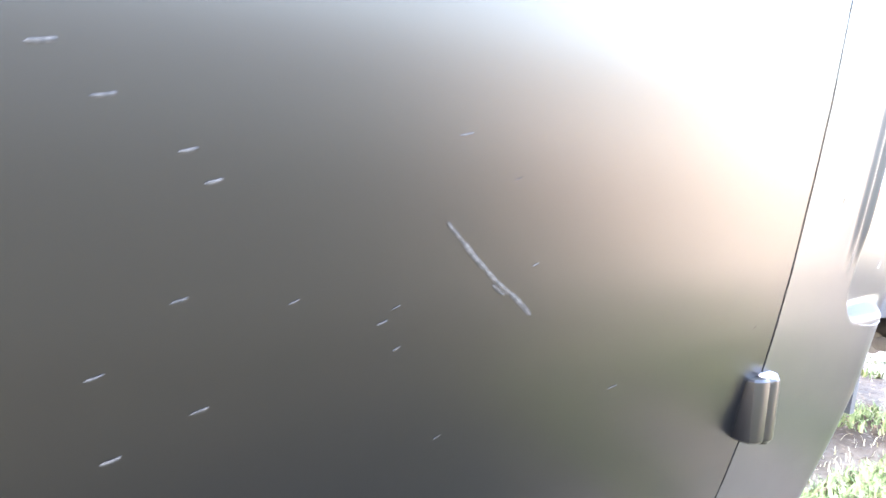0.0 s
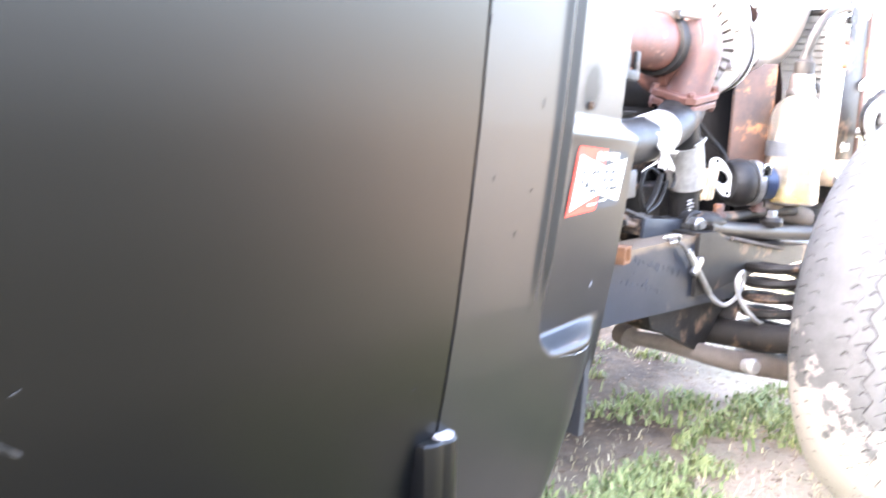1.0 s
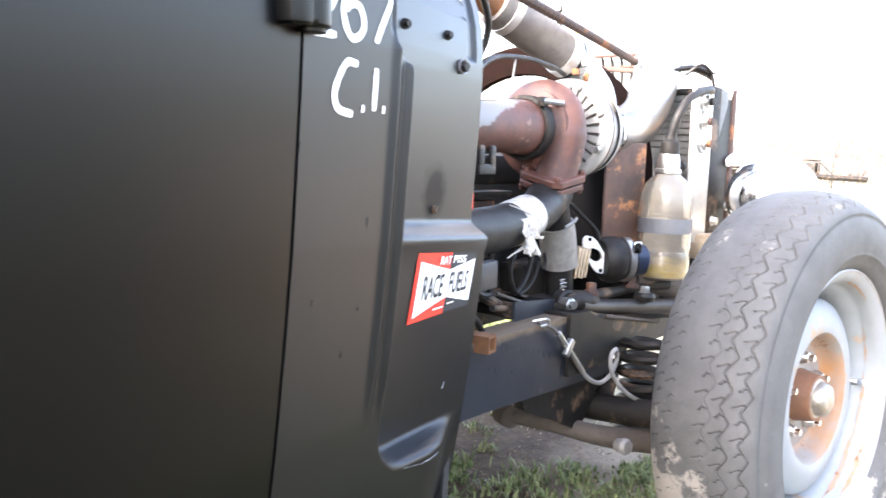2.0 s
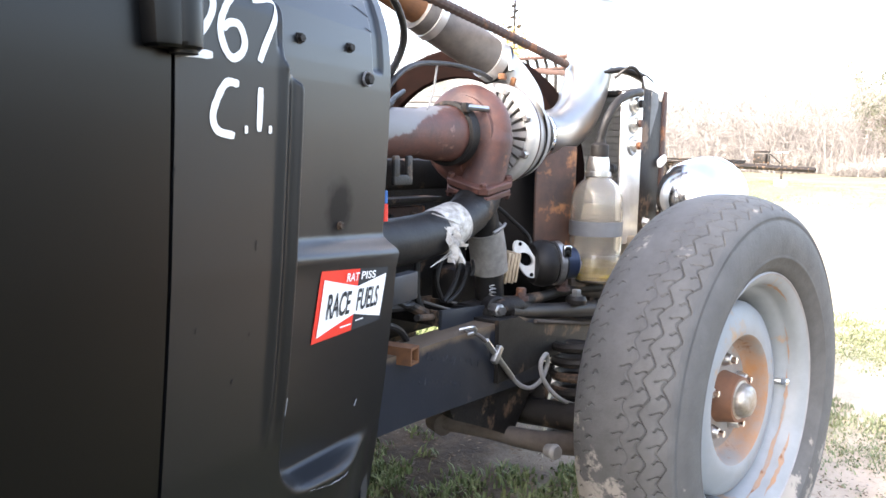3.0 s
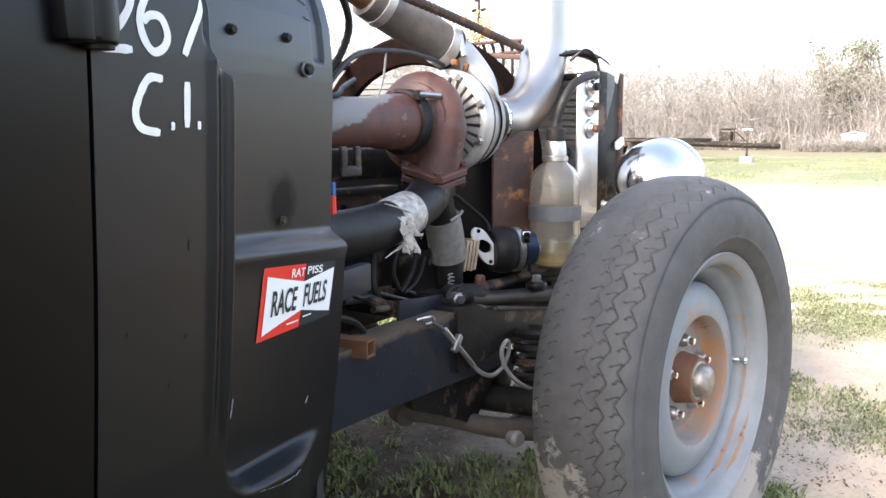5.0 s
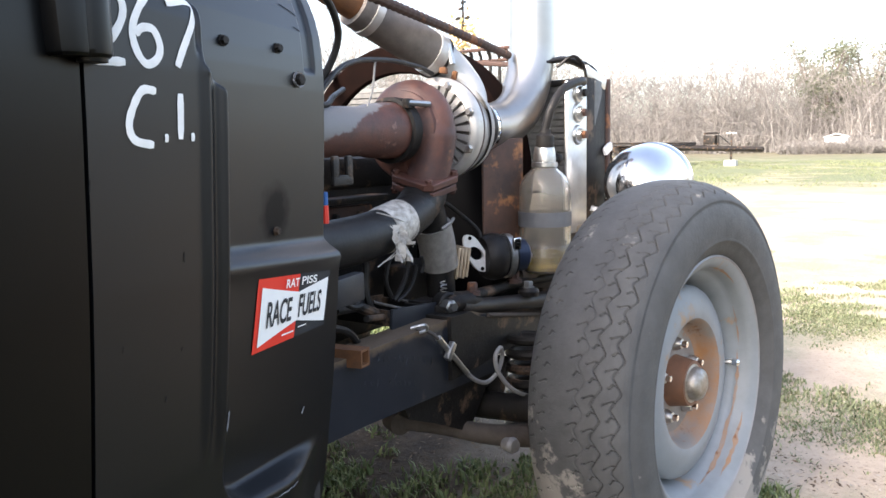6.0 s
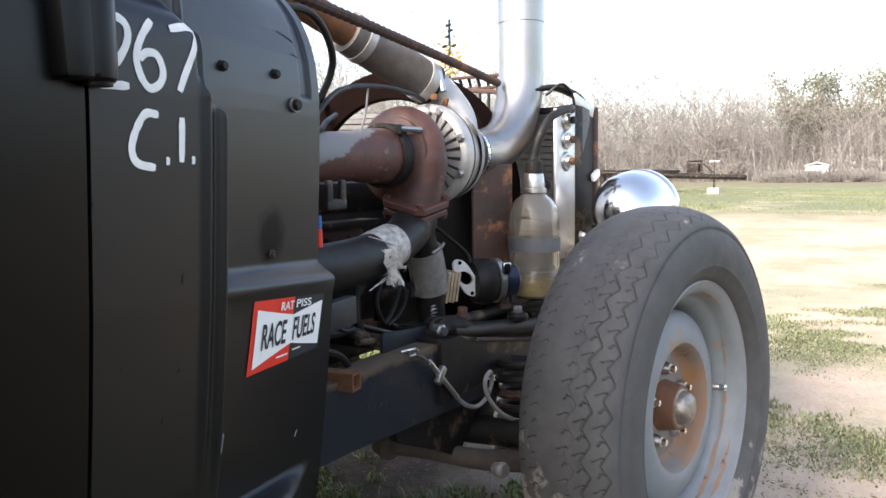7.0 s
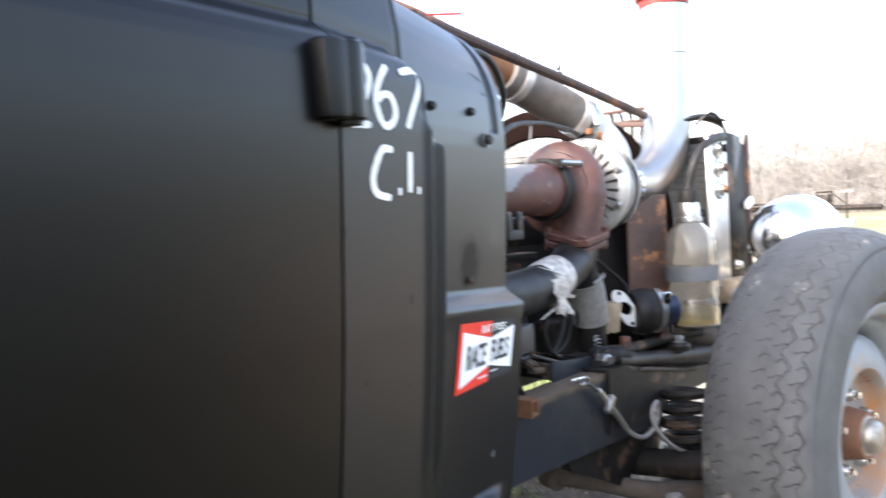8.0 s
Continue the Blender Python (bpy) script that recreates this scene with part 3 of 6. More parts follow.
# hinges
def hinge(x, z0, z1, label):
    """A cast hinge: a tapered leaf on the door that runs into a fat round barrel."""
    y = side(x, (z0 + z1) / 2)
    plan = [(-0.020, 0.006), (-0.020, -0.008), (-0.017, -0.0165), (-0.010, -0.0205), (-0.003, -0.0222), (0.002, -0.0216)]
    plan += [(0.0130 + 0.0158 * math.cos(a), -0.0085 + 0.0158 * math.sin(a)) for a in np.linspace(math.radians(-130), math.radians(62), 22)]
    plan += [(0.020, 0.008)]
    bm = bmesh.new()
    rows = []
    for z, grow in ((z0, 0.90), (z0 + 0.0025, 0.985), (z0 + 0.006, 1.0), (z1 - 0.006, 1.0), (z1 - 0.0025, 0.985), (z1, 0.90)):
        lean = -0.0035 * (z - z0) / (z1 - z0)
        rows.append([bm.verts.new((x + 0.005 + (px - 0.005) * grow + (lean if px < 0 else 0), y + py * grow, z)) for px, py in plan])
    for a, c in zip(rows, rows[1:]):
        for k in range(len(plan)):
            j = (k + 1) % len(plan)
            bm.faces.new((a[k], a[j], c[j], c[k]))
    bm.faces.new(rows[0][::-1])
    bm.faces.new(rows[-1])
    h = part("hinge", bm, PAINT, truck, label, angle=28)
    part("pin_head", lathe((x + 0.0130, y - 0.0085, z1 - 0.001), (0, 0, 1), [(0, 0.013), (0.003, 0.0125), (0.004, 0.010), (0.004, 0)], 20), SCUFF_WHITE if z1 < 0.5 else PAINT, h)
    part("pin_end", lathe((x + 0.0130, y - 0.0085, z0 + 0.001), (0, 0, -1), [(0, 0.012), (0.004, 0.0115), (0.005, 0)], 20), PAINT, h)
    return h


hinge(0.781, 0.841, 0.911, "black barrel door hinge")
hinge(0.785, 0.262, 0.338, "black barrel door hinge with worn pale top")


def stroke(points, width, surface, material_, parent, name, lift=0.0007, taper=0.75):
    """A brushed line that lies on a panel."""
    pts = smooth_path([(x, 0, z) for x, z in points], 5) if len(points) > 2 else [Vector((x, 0, z)) for x, z in points]
    if len(points) == 2:
        pts = [pts[0].lerp(pts[1], k / 5) for k in range(6)]
    bm, rows = bmesh.new(), []
    for i, p in enumerate(pts):
        w = pts[min(i + 1, len(pts) - 1)] - pts[max(i - 1, 0)]
        w.normalize()
        side_ = Vector((-w.z, 0, w.x))
        end = min(i, len(pts) - 1 - i)
        wide = width * (taper if end == 0 else 1.0) * (1 + 0.14 * noise.noise((p.x * 220, 1.3, p.z * 220)))
        row = []
        for k in (-0.5, -0.2, 0.2, 0.5):
            q = p + side_ * wide * k
            row.append(bm.verts.new((q.x, surface(q.x, q.z) - lift - (0.0003 if abs(k) < 0.3 else 0), q.z)))
        rows.append(row)
    for a, c in zip(rows, rows[1:]):
        for k in range(3):
            bm.faces.new((a[k], a[k + 1], c[k + 1], c[k]))
    return part(name, bm, material_, parent)


GLYPHS = {
    "numeral": [
        [(0.806, 0.884), (0.816, 0.897), (0.829, 0.894), (0.832, 0.882), (0.824, 0.866), (0.803, 0.843)], [(0.799, 0.841), (0.831, 0.842)],
        [(0.858, 0.900), (0.847, 0.886), (0.840, 0.868), (0.844, 0.851), (0.853, 0.842), (0.864, 0.847), (0.868, 0.858), (0.862, 0.871), (0.851, 0.872), (0.843, 0.866)],
        [(0.878, 0.896), (0.900, 0.901), (0.911, 0.898), (0.905, 0.880), (0.893, 0.857), (0.886, 0.842)]],
    "letter": [[(0.861, 0.820), (0.847, 0.820), (0.837, 0.806), (0.832, 0.790), (0.838, 0.778), (0.857, 0.774)], [(0.869, 0.780), (0.873, 0.780)],
               [(0.888, 0.819), (0.887, 0.779)], [(0.899, 0.781), (0.903, 0.781)]],
}
for kind_, strokes in GLYPHS.items():
    for pts in strokes:
        stroke(pts, 0.0072, cowl_side, WHITE_PAINT, cowl, kind_)

# scratches and chips in the door
for pts, w in (([(0.298, 0.530), (0.309, 0.520), (0.318, 0.512)], 0.0022), ([(0.316, 0.514), (0.330, 0.501), (0.343, 0.491)], 0.0040), ([(0.341, 0.492), (0.354, 0.482), (0.370, 0.471)], 0.0034),
               ([(0.368, 0.473), (0.384, 0.461), (0.396, 0.451)], 0.0042), ([(0.350, 0.480), (0.358, 0.474), (0.364, 0.471)], 0.0022)):
    stroke(pts, w, side, SCUFF, door, "scratch", 0.0006, 0.2)
for x, z, d, w in ((0.306, 0.590, 0.011, 0.0022), (0.360, 0.560, 0.006, 0.002), (0.392, 0.493, 0.006, 0.003), (0.521, 0.368, 0.012, 0.0028), (0.254, 0.460, 0.007, 0.0025),
                   (0.264, 0.470, 0.006, 0.002), (0.269, 0.439, 0.005, 0.003), (0.186, 0.481, 0.006, 0.0022), (0.114, 0.488, 0.009, 0.003), (0.070, 0.448, 0.009, 0.0025),
                   (0.130, 0.417, 0.010, 0.003), (0.080, 0.395, 0.010, 0.003), (0.130, 0.556, 0.009, 0.003), (0.115, 0.573, 0.010, 0.003), (0.071, 0.599, 0.012, 0.003),
                   (0.043, 0.622, 0.013, 0.004), (0.320, 0.359, 0.005, 0.0025), (0.744, 0.402, 0.003, 0.002)):
    stroke([(x - d * 0.55, z - 0.001), (x + d * 0.1, z + 0.0002), (x + d * 0.55, z + 0.0015)], w * 0.75, side, SCUFF, door, "paint_chip", 0.0006, 0.3)
for x, z, d, w in ((0.867, 0.541, 0.003, 0.002), (0.792, 0.742, 0.005, 0.0016), (0.888, 0.672, 0.005, 0.0012), (0.82, 0.60, 0.003, 0.0012), (0.885, 0.585, 0.002, 0.0014)):
    stroke([(x, z - d), (x + 0.001, z + d)], w, cowl_side, SCUFF, cowl, "paint_chip", 0.0008, 0.4)
# the lip of the dent worn through to pale metal
g = random.Random(41)
for k in range(16):
    t = g.random()
    x, z = 1.038 + 0.038 * t, 0.3705 + 0.004 * t + g.uniform(-0.0016, 0.0016)
    stroke([(x, z), (x + g.uniform(0.002, 0.007), z + g.uniform(-0.0004, 0.0012))], g.uniform(0.0006, 0.0018), cowl_side, SCUFF_WHITE, cowl, "scuff", 0.0008, 0.3)
for k in range(12):
    x = 1.000 + 0.0036 * k + g.uniform(-0.001, 0.001)
    stroke([(x, 0.3775 - 0.0006 * k), (x + g.uniform(0.001, 0.0025), 0.3775 - 0.0006 * k + g.uniform(-0.0005, 0.0005))], g.uniform(0.0006, 0.0013), cowl_side, SCUFF_WHITE, cowl, "scuff", 0.0008, 0.4)
for pts, w in (([(0.985, 0.487), (0.984, 0.476), (0.982, 0.464)], 0.0026), ([(1.126, 0.436), (1.128, 0.440), (1.130, 0.445)], 0.0036)):
    stroke(pts, w, cowl_side, SCUFF_WHITE, cowl, "scuff", 0.0008, 0.3)

for pts in ([(1.115, 0.938), (1.133, 0.934), (1.160, 0.926)], [(1.137, 0.914), (1.153, 0.910)]):
    stroke(pts, 0.0011, cowl_side, JAMB, cowl, "scratch", 0.0007, 0.3)

# cowl bolts
for x, z, size in ((0.995, 0.881, 0.006), (1.096, 0.884, 0.006), (1.134, 0.851, 0.0085), (1.087, 0.673, 0.0055)):
    head = part("bolt", hex_head((x, cowl_side(x, z), z), (0, -1, 0), size * 0.8, size * 1.1), GREASE, cowl)
    if size > 0.008:
        part("washer", lathe((x, cowl_side(x, z) - 0.002, z), (0, -1, 0), [(0, 0.0070), (0.0022, 0.0072), (0.003, 0.0090), (0.0, 0.0094)], 24), BARE_GREY, head)


# sticker
def sticker():
    a, b, c, d = Vector((1.029, 0, 0.626)), Vector((1.174, 0, 0.615)), Vector((1.165, 0, 0.545)), Vector((1.0195, 0, 0.541))

    def at(u, v, lift):
        p = a.lerp(b, u).lerp(d.lerp(c, u), v)
        return (p.x, cowl_side(p.x, p.z) - lift, p.z)

    def patch(poly, lift, n=1):
        bm = bmesh.new()
        bm.faces.new([bm.verts.new(at(u, v, lift)) for u, v in poly])
        return bm

    def grid(u0, u1, lift):
        bm = bmesh.new()
        us, vs = zs(u0, u1, 10), zs(0, 1, 8)
        g = [[bm.verts.new(at(u, v, lift)) for v in vs] for u in us]
        for i in range(10):
            for j in range(8):
                bm.faces.new((g[i][j], g[i + 1][j], g[i + 1][j + 1], g[i][j + 1]))
        return bm

    s = part("sticker", grid(0.0, 0.55, 0.0012), RED, cowl, "red, black and white racing-fuel sticker")
    part("black_field", grid(0.55, 1.0, 0.0012), BLACK_VINYL, s)
    bow = bmesh.new()
    for poly in ([(0.05, 0.12), (0.55, 0.28), (0.55, 0.73), (0.05, 0.93)], [(0.55, 0.28), (0.975, 0.12), (0.975, 0.91), (0.55, 0.73)]):
        n = 8
        rows = []
        for k in range(n + 1):
            u = poly[0][0] + (poly[1][0] - poly[0][0]) * k / n
            v0 = poly[0][1] + (poly[1][1] - poly[0][1]) * k / n
            v1 = poly[3][1] + (poly[2][1] - poly[3][1]) * k / n
            rows.append([bow.verts.new(at(u, v0 + (v1 - v0) * j / 4, 0.0022)) for j in range(5)])
        for p, q in zip(rows, rows[1:]):
            for j in range(4):
                bow.faces.new((p[j], q[j], q[j + 1], p[j + 1]))
    part("bow_tie", bow, WHITE_VINYL, s)

    def words(text, u0, u1, v0, v1, mat, name):
        cu = bpy.data.curves.new(name, "FONT")
        cu.body, cu.size, cu.offset = text, 1.0, 0.018
        tmp = new(name, cu)
        me = bpy.data.meshes.new_from_object(tmp.evaluated_get(bpy.context.evaluated_depsgraph_get()))
        bpy.data.objects.remove(tmp)
        bpy.data.curves.remove(cu)
        bm = bmesh.new()
        bm.from_mesh(me)
        bpy.data.meshes.remove(me)
        xs, ys = [v.co.x for v in bm.verts], [v.co.y for v in bm.verts]
        for v in bm.verts:
            u = u0 + (u1 - u0) * (v.co.x - min(xs)) / (max(xs) - min(xs))
            w = v1 + (v0 - v1) * (v.co.y - min(ys)) / (max(ys) - min(ys))
            v.co = at(u, w, 0.0032)
        part(name, bm, mat, s, smooth=False)

    words("RACE", 0.135, 0.46, 0.33, 0.70, BLACK_VINYL, "word")
    words("FUELS", 0.56, 0.885, 0.32, 0.69, BLACK_VINYL, "word")
    words("RAT", 0.355, 0.535, 0.055, 0.185, WHITE_VINYL, "word")
    words("PISS", 0.57, 0.79, 0.045, 0.175, WHITE_VINYL, "word")
    for u0, u1, v0, v1 in ((0.36, 0.52, 0.87, 0.895), (0.58, 0.70, 0.84, 0.86)):  # lines too small to read
        part("bar", patch([(u0, v0), (u1, v0), (u1, v1), (u0, v1)], 0.0026), WHITE_VINYL, s)


sticker()

# ---- chassis ----
def rail(y0, y1):
    """A tapered box rail with a lap joint."""
    bm = bmesh.new()
    prof = [(1.10, 0.315, 0.437), (1.40, 0.312, 0.437), (1.72, 0.298, 0.440), (1.86, 0.290, 0.440)]
    rows = []
    for x, lo, hi in prof:
        rows.append([bm.verts.new(p) for p in ((x, y0, lo), (x, y1, lo), (x, y1, hi), (x, y0, hi))])
    for a, c in zip(rows, rows[1:]):
        for k in range(4):
            bm.faces.new((a[k], a[(k + 1) % 4], c[(k + 1) % 4], c[k]))
    bm.faces.new(rows[0][::-1])
    bm.faces.new(rows[-1])
    bmesh.ops.bevel(bm, geom=[e for e in bm.edges if len(e.link_faces) == 2 and e.calc_face_angle(0) > 0.8], offset=0.006, segments=2, affect="EDGES")
    return bm


frame_rail = part("frame_rail", rail(0.715, 0.775), RAIL_PAINT, truck, "navy-black steel frame rail with scuffs")
part("frame_rail", rail(2 * CY - 0.775, 2 * CY - 0.715), BLUE_BLACK, truck)


g = random.Random(12)
for k in range(8):
    x, z = g.uniform(1.40, 1.66), g.uniform(0.34, 0.42)
    part("scuff", box((x, 0.7146, z), (g.uniform(0.004, 0.016), 0.0008, g.uniform(0.0010, 0.0020)), (0, g.uniform(-70, 70), 0), 0), RAIL_MARK, frame_rail)


def scrawl(x0, z0, x1, z1, tall, seed):
    """A row of faint unreadable chalk marks on the rail."""
    h = random.Random(seed)
    x = x0
    while x < x1:
        wide = h.uniform(0.007, 0.014)
        z = z0 + (z1 - z0) * (x - x0) / (x1 - x0)
        for _ in range(h.choice((1, 2, 2))):
            part("chalk_mark", box((x + h.uniform(0, wide * 0.5), 0.7146, z + h.uniform(-0.2, 0.2) * tall), (0.0016, 0.0008, tall * h.uniform(0.45, 0.9)), (0, h.uniform(-38, 38), 0), 0), RAIL_MARK, frame_rail)
        x += wide + h.uniform(0.003, 0.008)


scrawl(1.440, 0.418, 1.610, 0.372, 0.016, 5)
scrawl(1.400, 0.386, 1.545, 0.346, 0.012, 6)


def horn():
    bm = bmesh.new()
    rows = []
    for x, lo, hi in ((1.66, 0.322, 0.446), (1.735, 0.325, 0.443), (1.765, 0.325, 0.428), (1.80, 0.328, 0.4205), (1.95, 0.335, 0.394), (2.15, 0.330, 0.372), (2.40, 0.325, 0.360)):
        rows.append([bm.verts.new(p) for p in ((x, 0.706, lo), (x, 0.78, lo), (x, 0.78, hi), (x, 0.706, hi))])
    for a, c in zip(rows, rows[1:]):
        for k in range(4):
            bm.faces.new((a[k], a[(k + 1) % 4], c[(k + 1) % 4], c[k]))
    bm.faces.new(rows[0][::-1])
    bm.faces.new(rows[-1])
    bmesh.ops.bevel(bm, geom=[e for e in bm.edges if len(e.link_faces) == 2 and e.calc_face_angle(0) > 0.8], offset=0.005, segments=2, affect="EDGES")
    return bm


part("front_rail", horn(), GREASE, truck, "grimy black front frame section")


def square_tube(at, way_deg, size, long, wall, mat, parent, name, label=""):
    bm = bmesh.new()
    o, i = size / 2, size / 2 - wall
    m = pose(*at, 0, 0, way_deg)
    rings = []
    for x, r in ((0, o), (long, o), (long, i), (long - 0.03, i)):
        rings.append([bm.verts.new(m @ Vector((x, a * r, b * r))) for a, b in ((-1, -1), (1, -1), (1, 1), (-1, 1))])
    for a, c in zip(rings, rings[1:]):
        for k in range(4):
            bm.faces.new((a[k], a[(k + 1) % 4], c[(k + 1) % 4], c[k]))
    bm.faces.new(rings[0][::-1])
    bm.faces.new(rings[-1])
    return part(name, bm, mat, parent, label)


square_tube((1.362, 0.775, 0.437), -80, 0.029, 0.085, 0.004, RUST_ORANGE, truck, "square_tube_stub", "orange-rusted square steel tube end")
part("cross_brace", box((1.74, 0.79, 0.449), (0.10, 0.10, 0.018), (0, 0, 4), 0.004), GREASE, truck)
mount = part("engine_mount_bracket", box((1.627, 0.768, 0.447), (0.152, 0.008, 0.044), (0, 4.5, 0), 0.002), BLUE_BLACK, truck, "grimy boxed steel engine mount on the rail")
for x, z in ((1.556, 0.458), (1.608, 0.455), (1.697, 0.448)):
    part("web_plate", box((x, 0.835, z), (0.006, 0.126, 0.030), (0, 0, -2), 0.0015), GREASE, mount)
part("back_plate", box((1.627, 0.900, 0.456), (0.150, 0.006, 0.034), (0, 4.5, 0), 0.0015), GREASE, mount)
for a, c in (((1.545, 0.802, 0.488), (1.632, 0.768, 0.4555)), ((1.682, 0.852, 0.466), (1.726, 0.779, 0.4445))):
    part("gusset_edge", tube([a, c], 0.0028, 8, 1), BARE_EDGE, mount, "thin worn steel edge")
part("tube_strut", tube([(1.470, 0.800, 0.500), (1.520, 0.800, 0.478), (1.556, 0.800, 0.462)], 0.010, 10), GREASE, mount)
part("pivot_bolt", lathe((1.70, 0.735, 0.458), (-0.35, -0.9, 0), [(-0.02, 0.013), (0.008, 0.013), (0.010, 0.009), (0.018, 0.009), (0.018, 0)], 6), STEEL, truck)

# upper arm and links
part("upper_arm", tube([(1.735, 0.748, 0.460), (1.800, 0.744, 0.460), (1.905, 0.740, 0.458), (1.985, 0.726, 0.462), (2.080, 0.690, 0.462)], [0.015, 0.013, 0.0115, 0.0115, 0.0115], 16), GREASE, truck, "thin greasy upper control-arm tube")
part("upper_arm", tube([(1.736, 0.735, 0.450), (1.795, 0.728, 0.441), (1.867, 0.720, 0.433), (1.960, 0.702, 0.424), (2.060, 0.680, 0.416), (2.130, 0.650, 0.412)], [0.020, 0.018, 0.0165, 0.017, 0.018, 0.018], 18), ARM_BLACK, truck, "glossy black lower control-arm tube")
part("arm_casting", tube([(1.712, 0.750, 0.455), (1.738, 0.744, 0.458), (1.772, 0.738, 0.455), (1.805, 0.732, 0.450)], [0.022, 0.027, 0.026, 0.016], 18, flat=0.8), GREASE, truck, "cast end of the control arm")
part("radiator_support", box((2.22, 1.20, 0.42), (0.03, 0.86, 0.17), bevel=0.004), GREASE, truck, "grimy steel panel below the radiator")
part("flange_lip", tube([(1.800, 0.704, 0.4235), (1.930, 0.702, 0.400), (2.064, 0.699, 0.376)], 0.0045, 8, 1), DIRT_PIPE, truck, "dusty folded lip of the frame")
part("bushing", lathe((1.716, 0.742, 0.456), (-0.35, -0.9, 0), [(-0.03, 0.0), (-0.03, 0.024), (-0.004, 0.026), (0.0, 0.022), (0.0, 0)], 22), RUBBER, truck, "black rubber bushing")
for x, y, z, h in ((1.786, 0.732, 0.466, 0.026), (1.954, 0.722, 0.466, 0.026)):
    bolt = part("arm_bolt", hex_head((x, y, z + 0.008), (0, 0, 1), 0.0105, h - 0.008), RUST_DARK, truck)
    part("washer", lathe((x, y, z), (0, 0, 1), [(0, 0), (0, 0.017), (0.008, 0.016), (0.009, 0)], 20), RUST_DARK, bolt)
part("drag_link", tube([(1.995, 0.735, 0.474), (2.030, 0.724, 0.467), (2.085, 0.712, 0.456), (2.160, 0.690, 0.440)], [0.018, 0.023, 0.022, 0.022], 16), DIRT_PIPE, truck, "dirty brown drag link end")
lug = part("arm_lug", lathe((1.962, 0.692, 0.438), (0.05, 0, 1), [(0, 0), (0, 0.022), (0.010, 0.024), (0.018, 0.020), (0.018, 0)], 20), RUBBER, truck)
part("bolt", hex_head((1.962, 0.692, 0.456), (0.05, 0, 1), 0.011, 0.014), STEEL, lug)


def coil():
    pts = [(1.93 + 0.056 * math.cos(a), 0.66 + 0.056 * math.sin(a), 0.150 + 0.032 * a / math.tau) for a in np.linspace(0, math.tau * 6.8, 150)]
    return tube(pts, 0.0105, 8, 1)


part("coil_spring", coil(), GREASE, truck, "black coil spring")
part("spring_seat", lathe((1.93, 0.66, 0.135), (0, 0, 1), [(0, 0), (0, 0.075), (0.012, 0.078), (0.016, 0.06), (0.016, 0)], 28), DIRT_PIPE, truck)
part("lower_arm", tube([(1.70, 0.86, 0.20), (1.74, 0.78, 0.192), (1.80, 0.68, 0.172), (1.94, 0.58, 0.145)], [0.015, 0.018, 0.022, 0.028], 16), DIRT_PIPE, truck, "dirt-caked steel radius rod")
part("rod_bushing", lathe((1.70, 0.87, 0.20), (0.5, 1, 0), [(-0.02, 0), (-0.02, 0.024), (0.02, 0.024), (0.02, 0)], 20), DIRT_PIPE, truck)
part("grease_cap", lathe((1.684, 0.59, 0.206), (-0.3, -1, 0.1), [(-0.02, 0.012), (0, 0.016), (0.008, 0.012), (0.010, 0)], 16), DARK_ALU, truck)


def bracket():
    bm = bmesh.new()
    rim = [(1.53, 0.315), (1.88, 0.30), (1.850, 0.262), (1.776, 0.187), (1.755, 0.186), (1.640, 0.238), (1.555, 0.272)]
    a = [bm.verts.new((x, 0.735, z)) for x, z in rim]
    c = [bm.verts.new((x + 0.01, 0.765, z)) for x, z in rim]
    bm.faces.new(a)
    bm.faces.new(c[::-1])
    for k in range(len(rim)):
        j = (k + 1) % len(rim)
        bm.faces.new((a[k], c[k], c[j], a[j]))
    return bm


part("hanger_bracket", bracket(), GREASE, truck, "dark steel hanger bracket below the rail")
part("hanger_bracket", box((1.90, 0.77, 0.25), (0.014, 0.10, 0.12), (0, 25, 0), 0.003), GREASE, truck)
part("crossmember", box((1.85, CY, 0.28), (0.12, 0.9, 0.08), bevel=0.01), GREASE, truck)
part("front_axle", tube([(1.86, 0.36, 0.30), (1.86, 0.62, 0.22), (1.86, 1.2, 0.2), (1.86, 1.8, 0.22), (1.86, 2.04, 0.30)], 0.03, 12), GREASE, truck)

# cable with fittings
cable = part("cable", tube([(1.700, 0.700, 0.332), (1.718, 0.698, 0.315), (1.742, 0.695, 0.300), (1.769, 0.690, 0.293), (1.792, 0.680, 0.308), (1.807, 0.676, 0.338), (1.792, 0.672, 0.361), (1.774, 0.674, 0.345), (1.781, 0.670, 0.310),
                            (1.816, 0.655, 0.268), (1.897, 0.650, 0.232), (1.96, 0.63, 0.225)], 0.0046, 10), CABLE, truck, "grey braided brake cable with a loop")
part("fitting", tube([(1.565, 0.722, 0.442), (1.585, 0.704, 0.432), (1.612, 0.701, 0.412)], 0.0036, 8), BARE_EDGE, cable)
part("fitting", tube([(1.606, 0.701, 0.418), (1.650, 0.700, 0.377)], 0.0062, 10), STEEL, cable)
part("fitting", tube([(1.648, 0.700, 0.379), (1.705, 0.700, 0.327)], 0.0058, 10), STEEL, cable)
part("clip", box((1.640, 0.697, 0.386), (0.014, 0.012, 0.036), (0, 40, 0), 0.002), STEEL, cable)
part("clip", tube([(1.545, 0.72, 0.447), (1.560, 0.70, 0.452), (1.575, 0.705, 0.44), (1.565, 0.715, 0.435)], 0.003, 8), STEEL, cable)

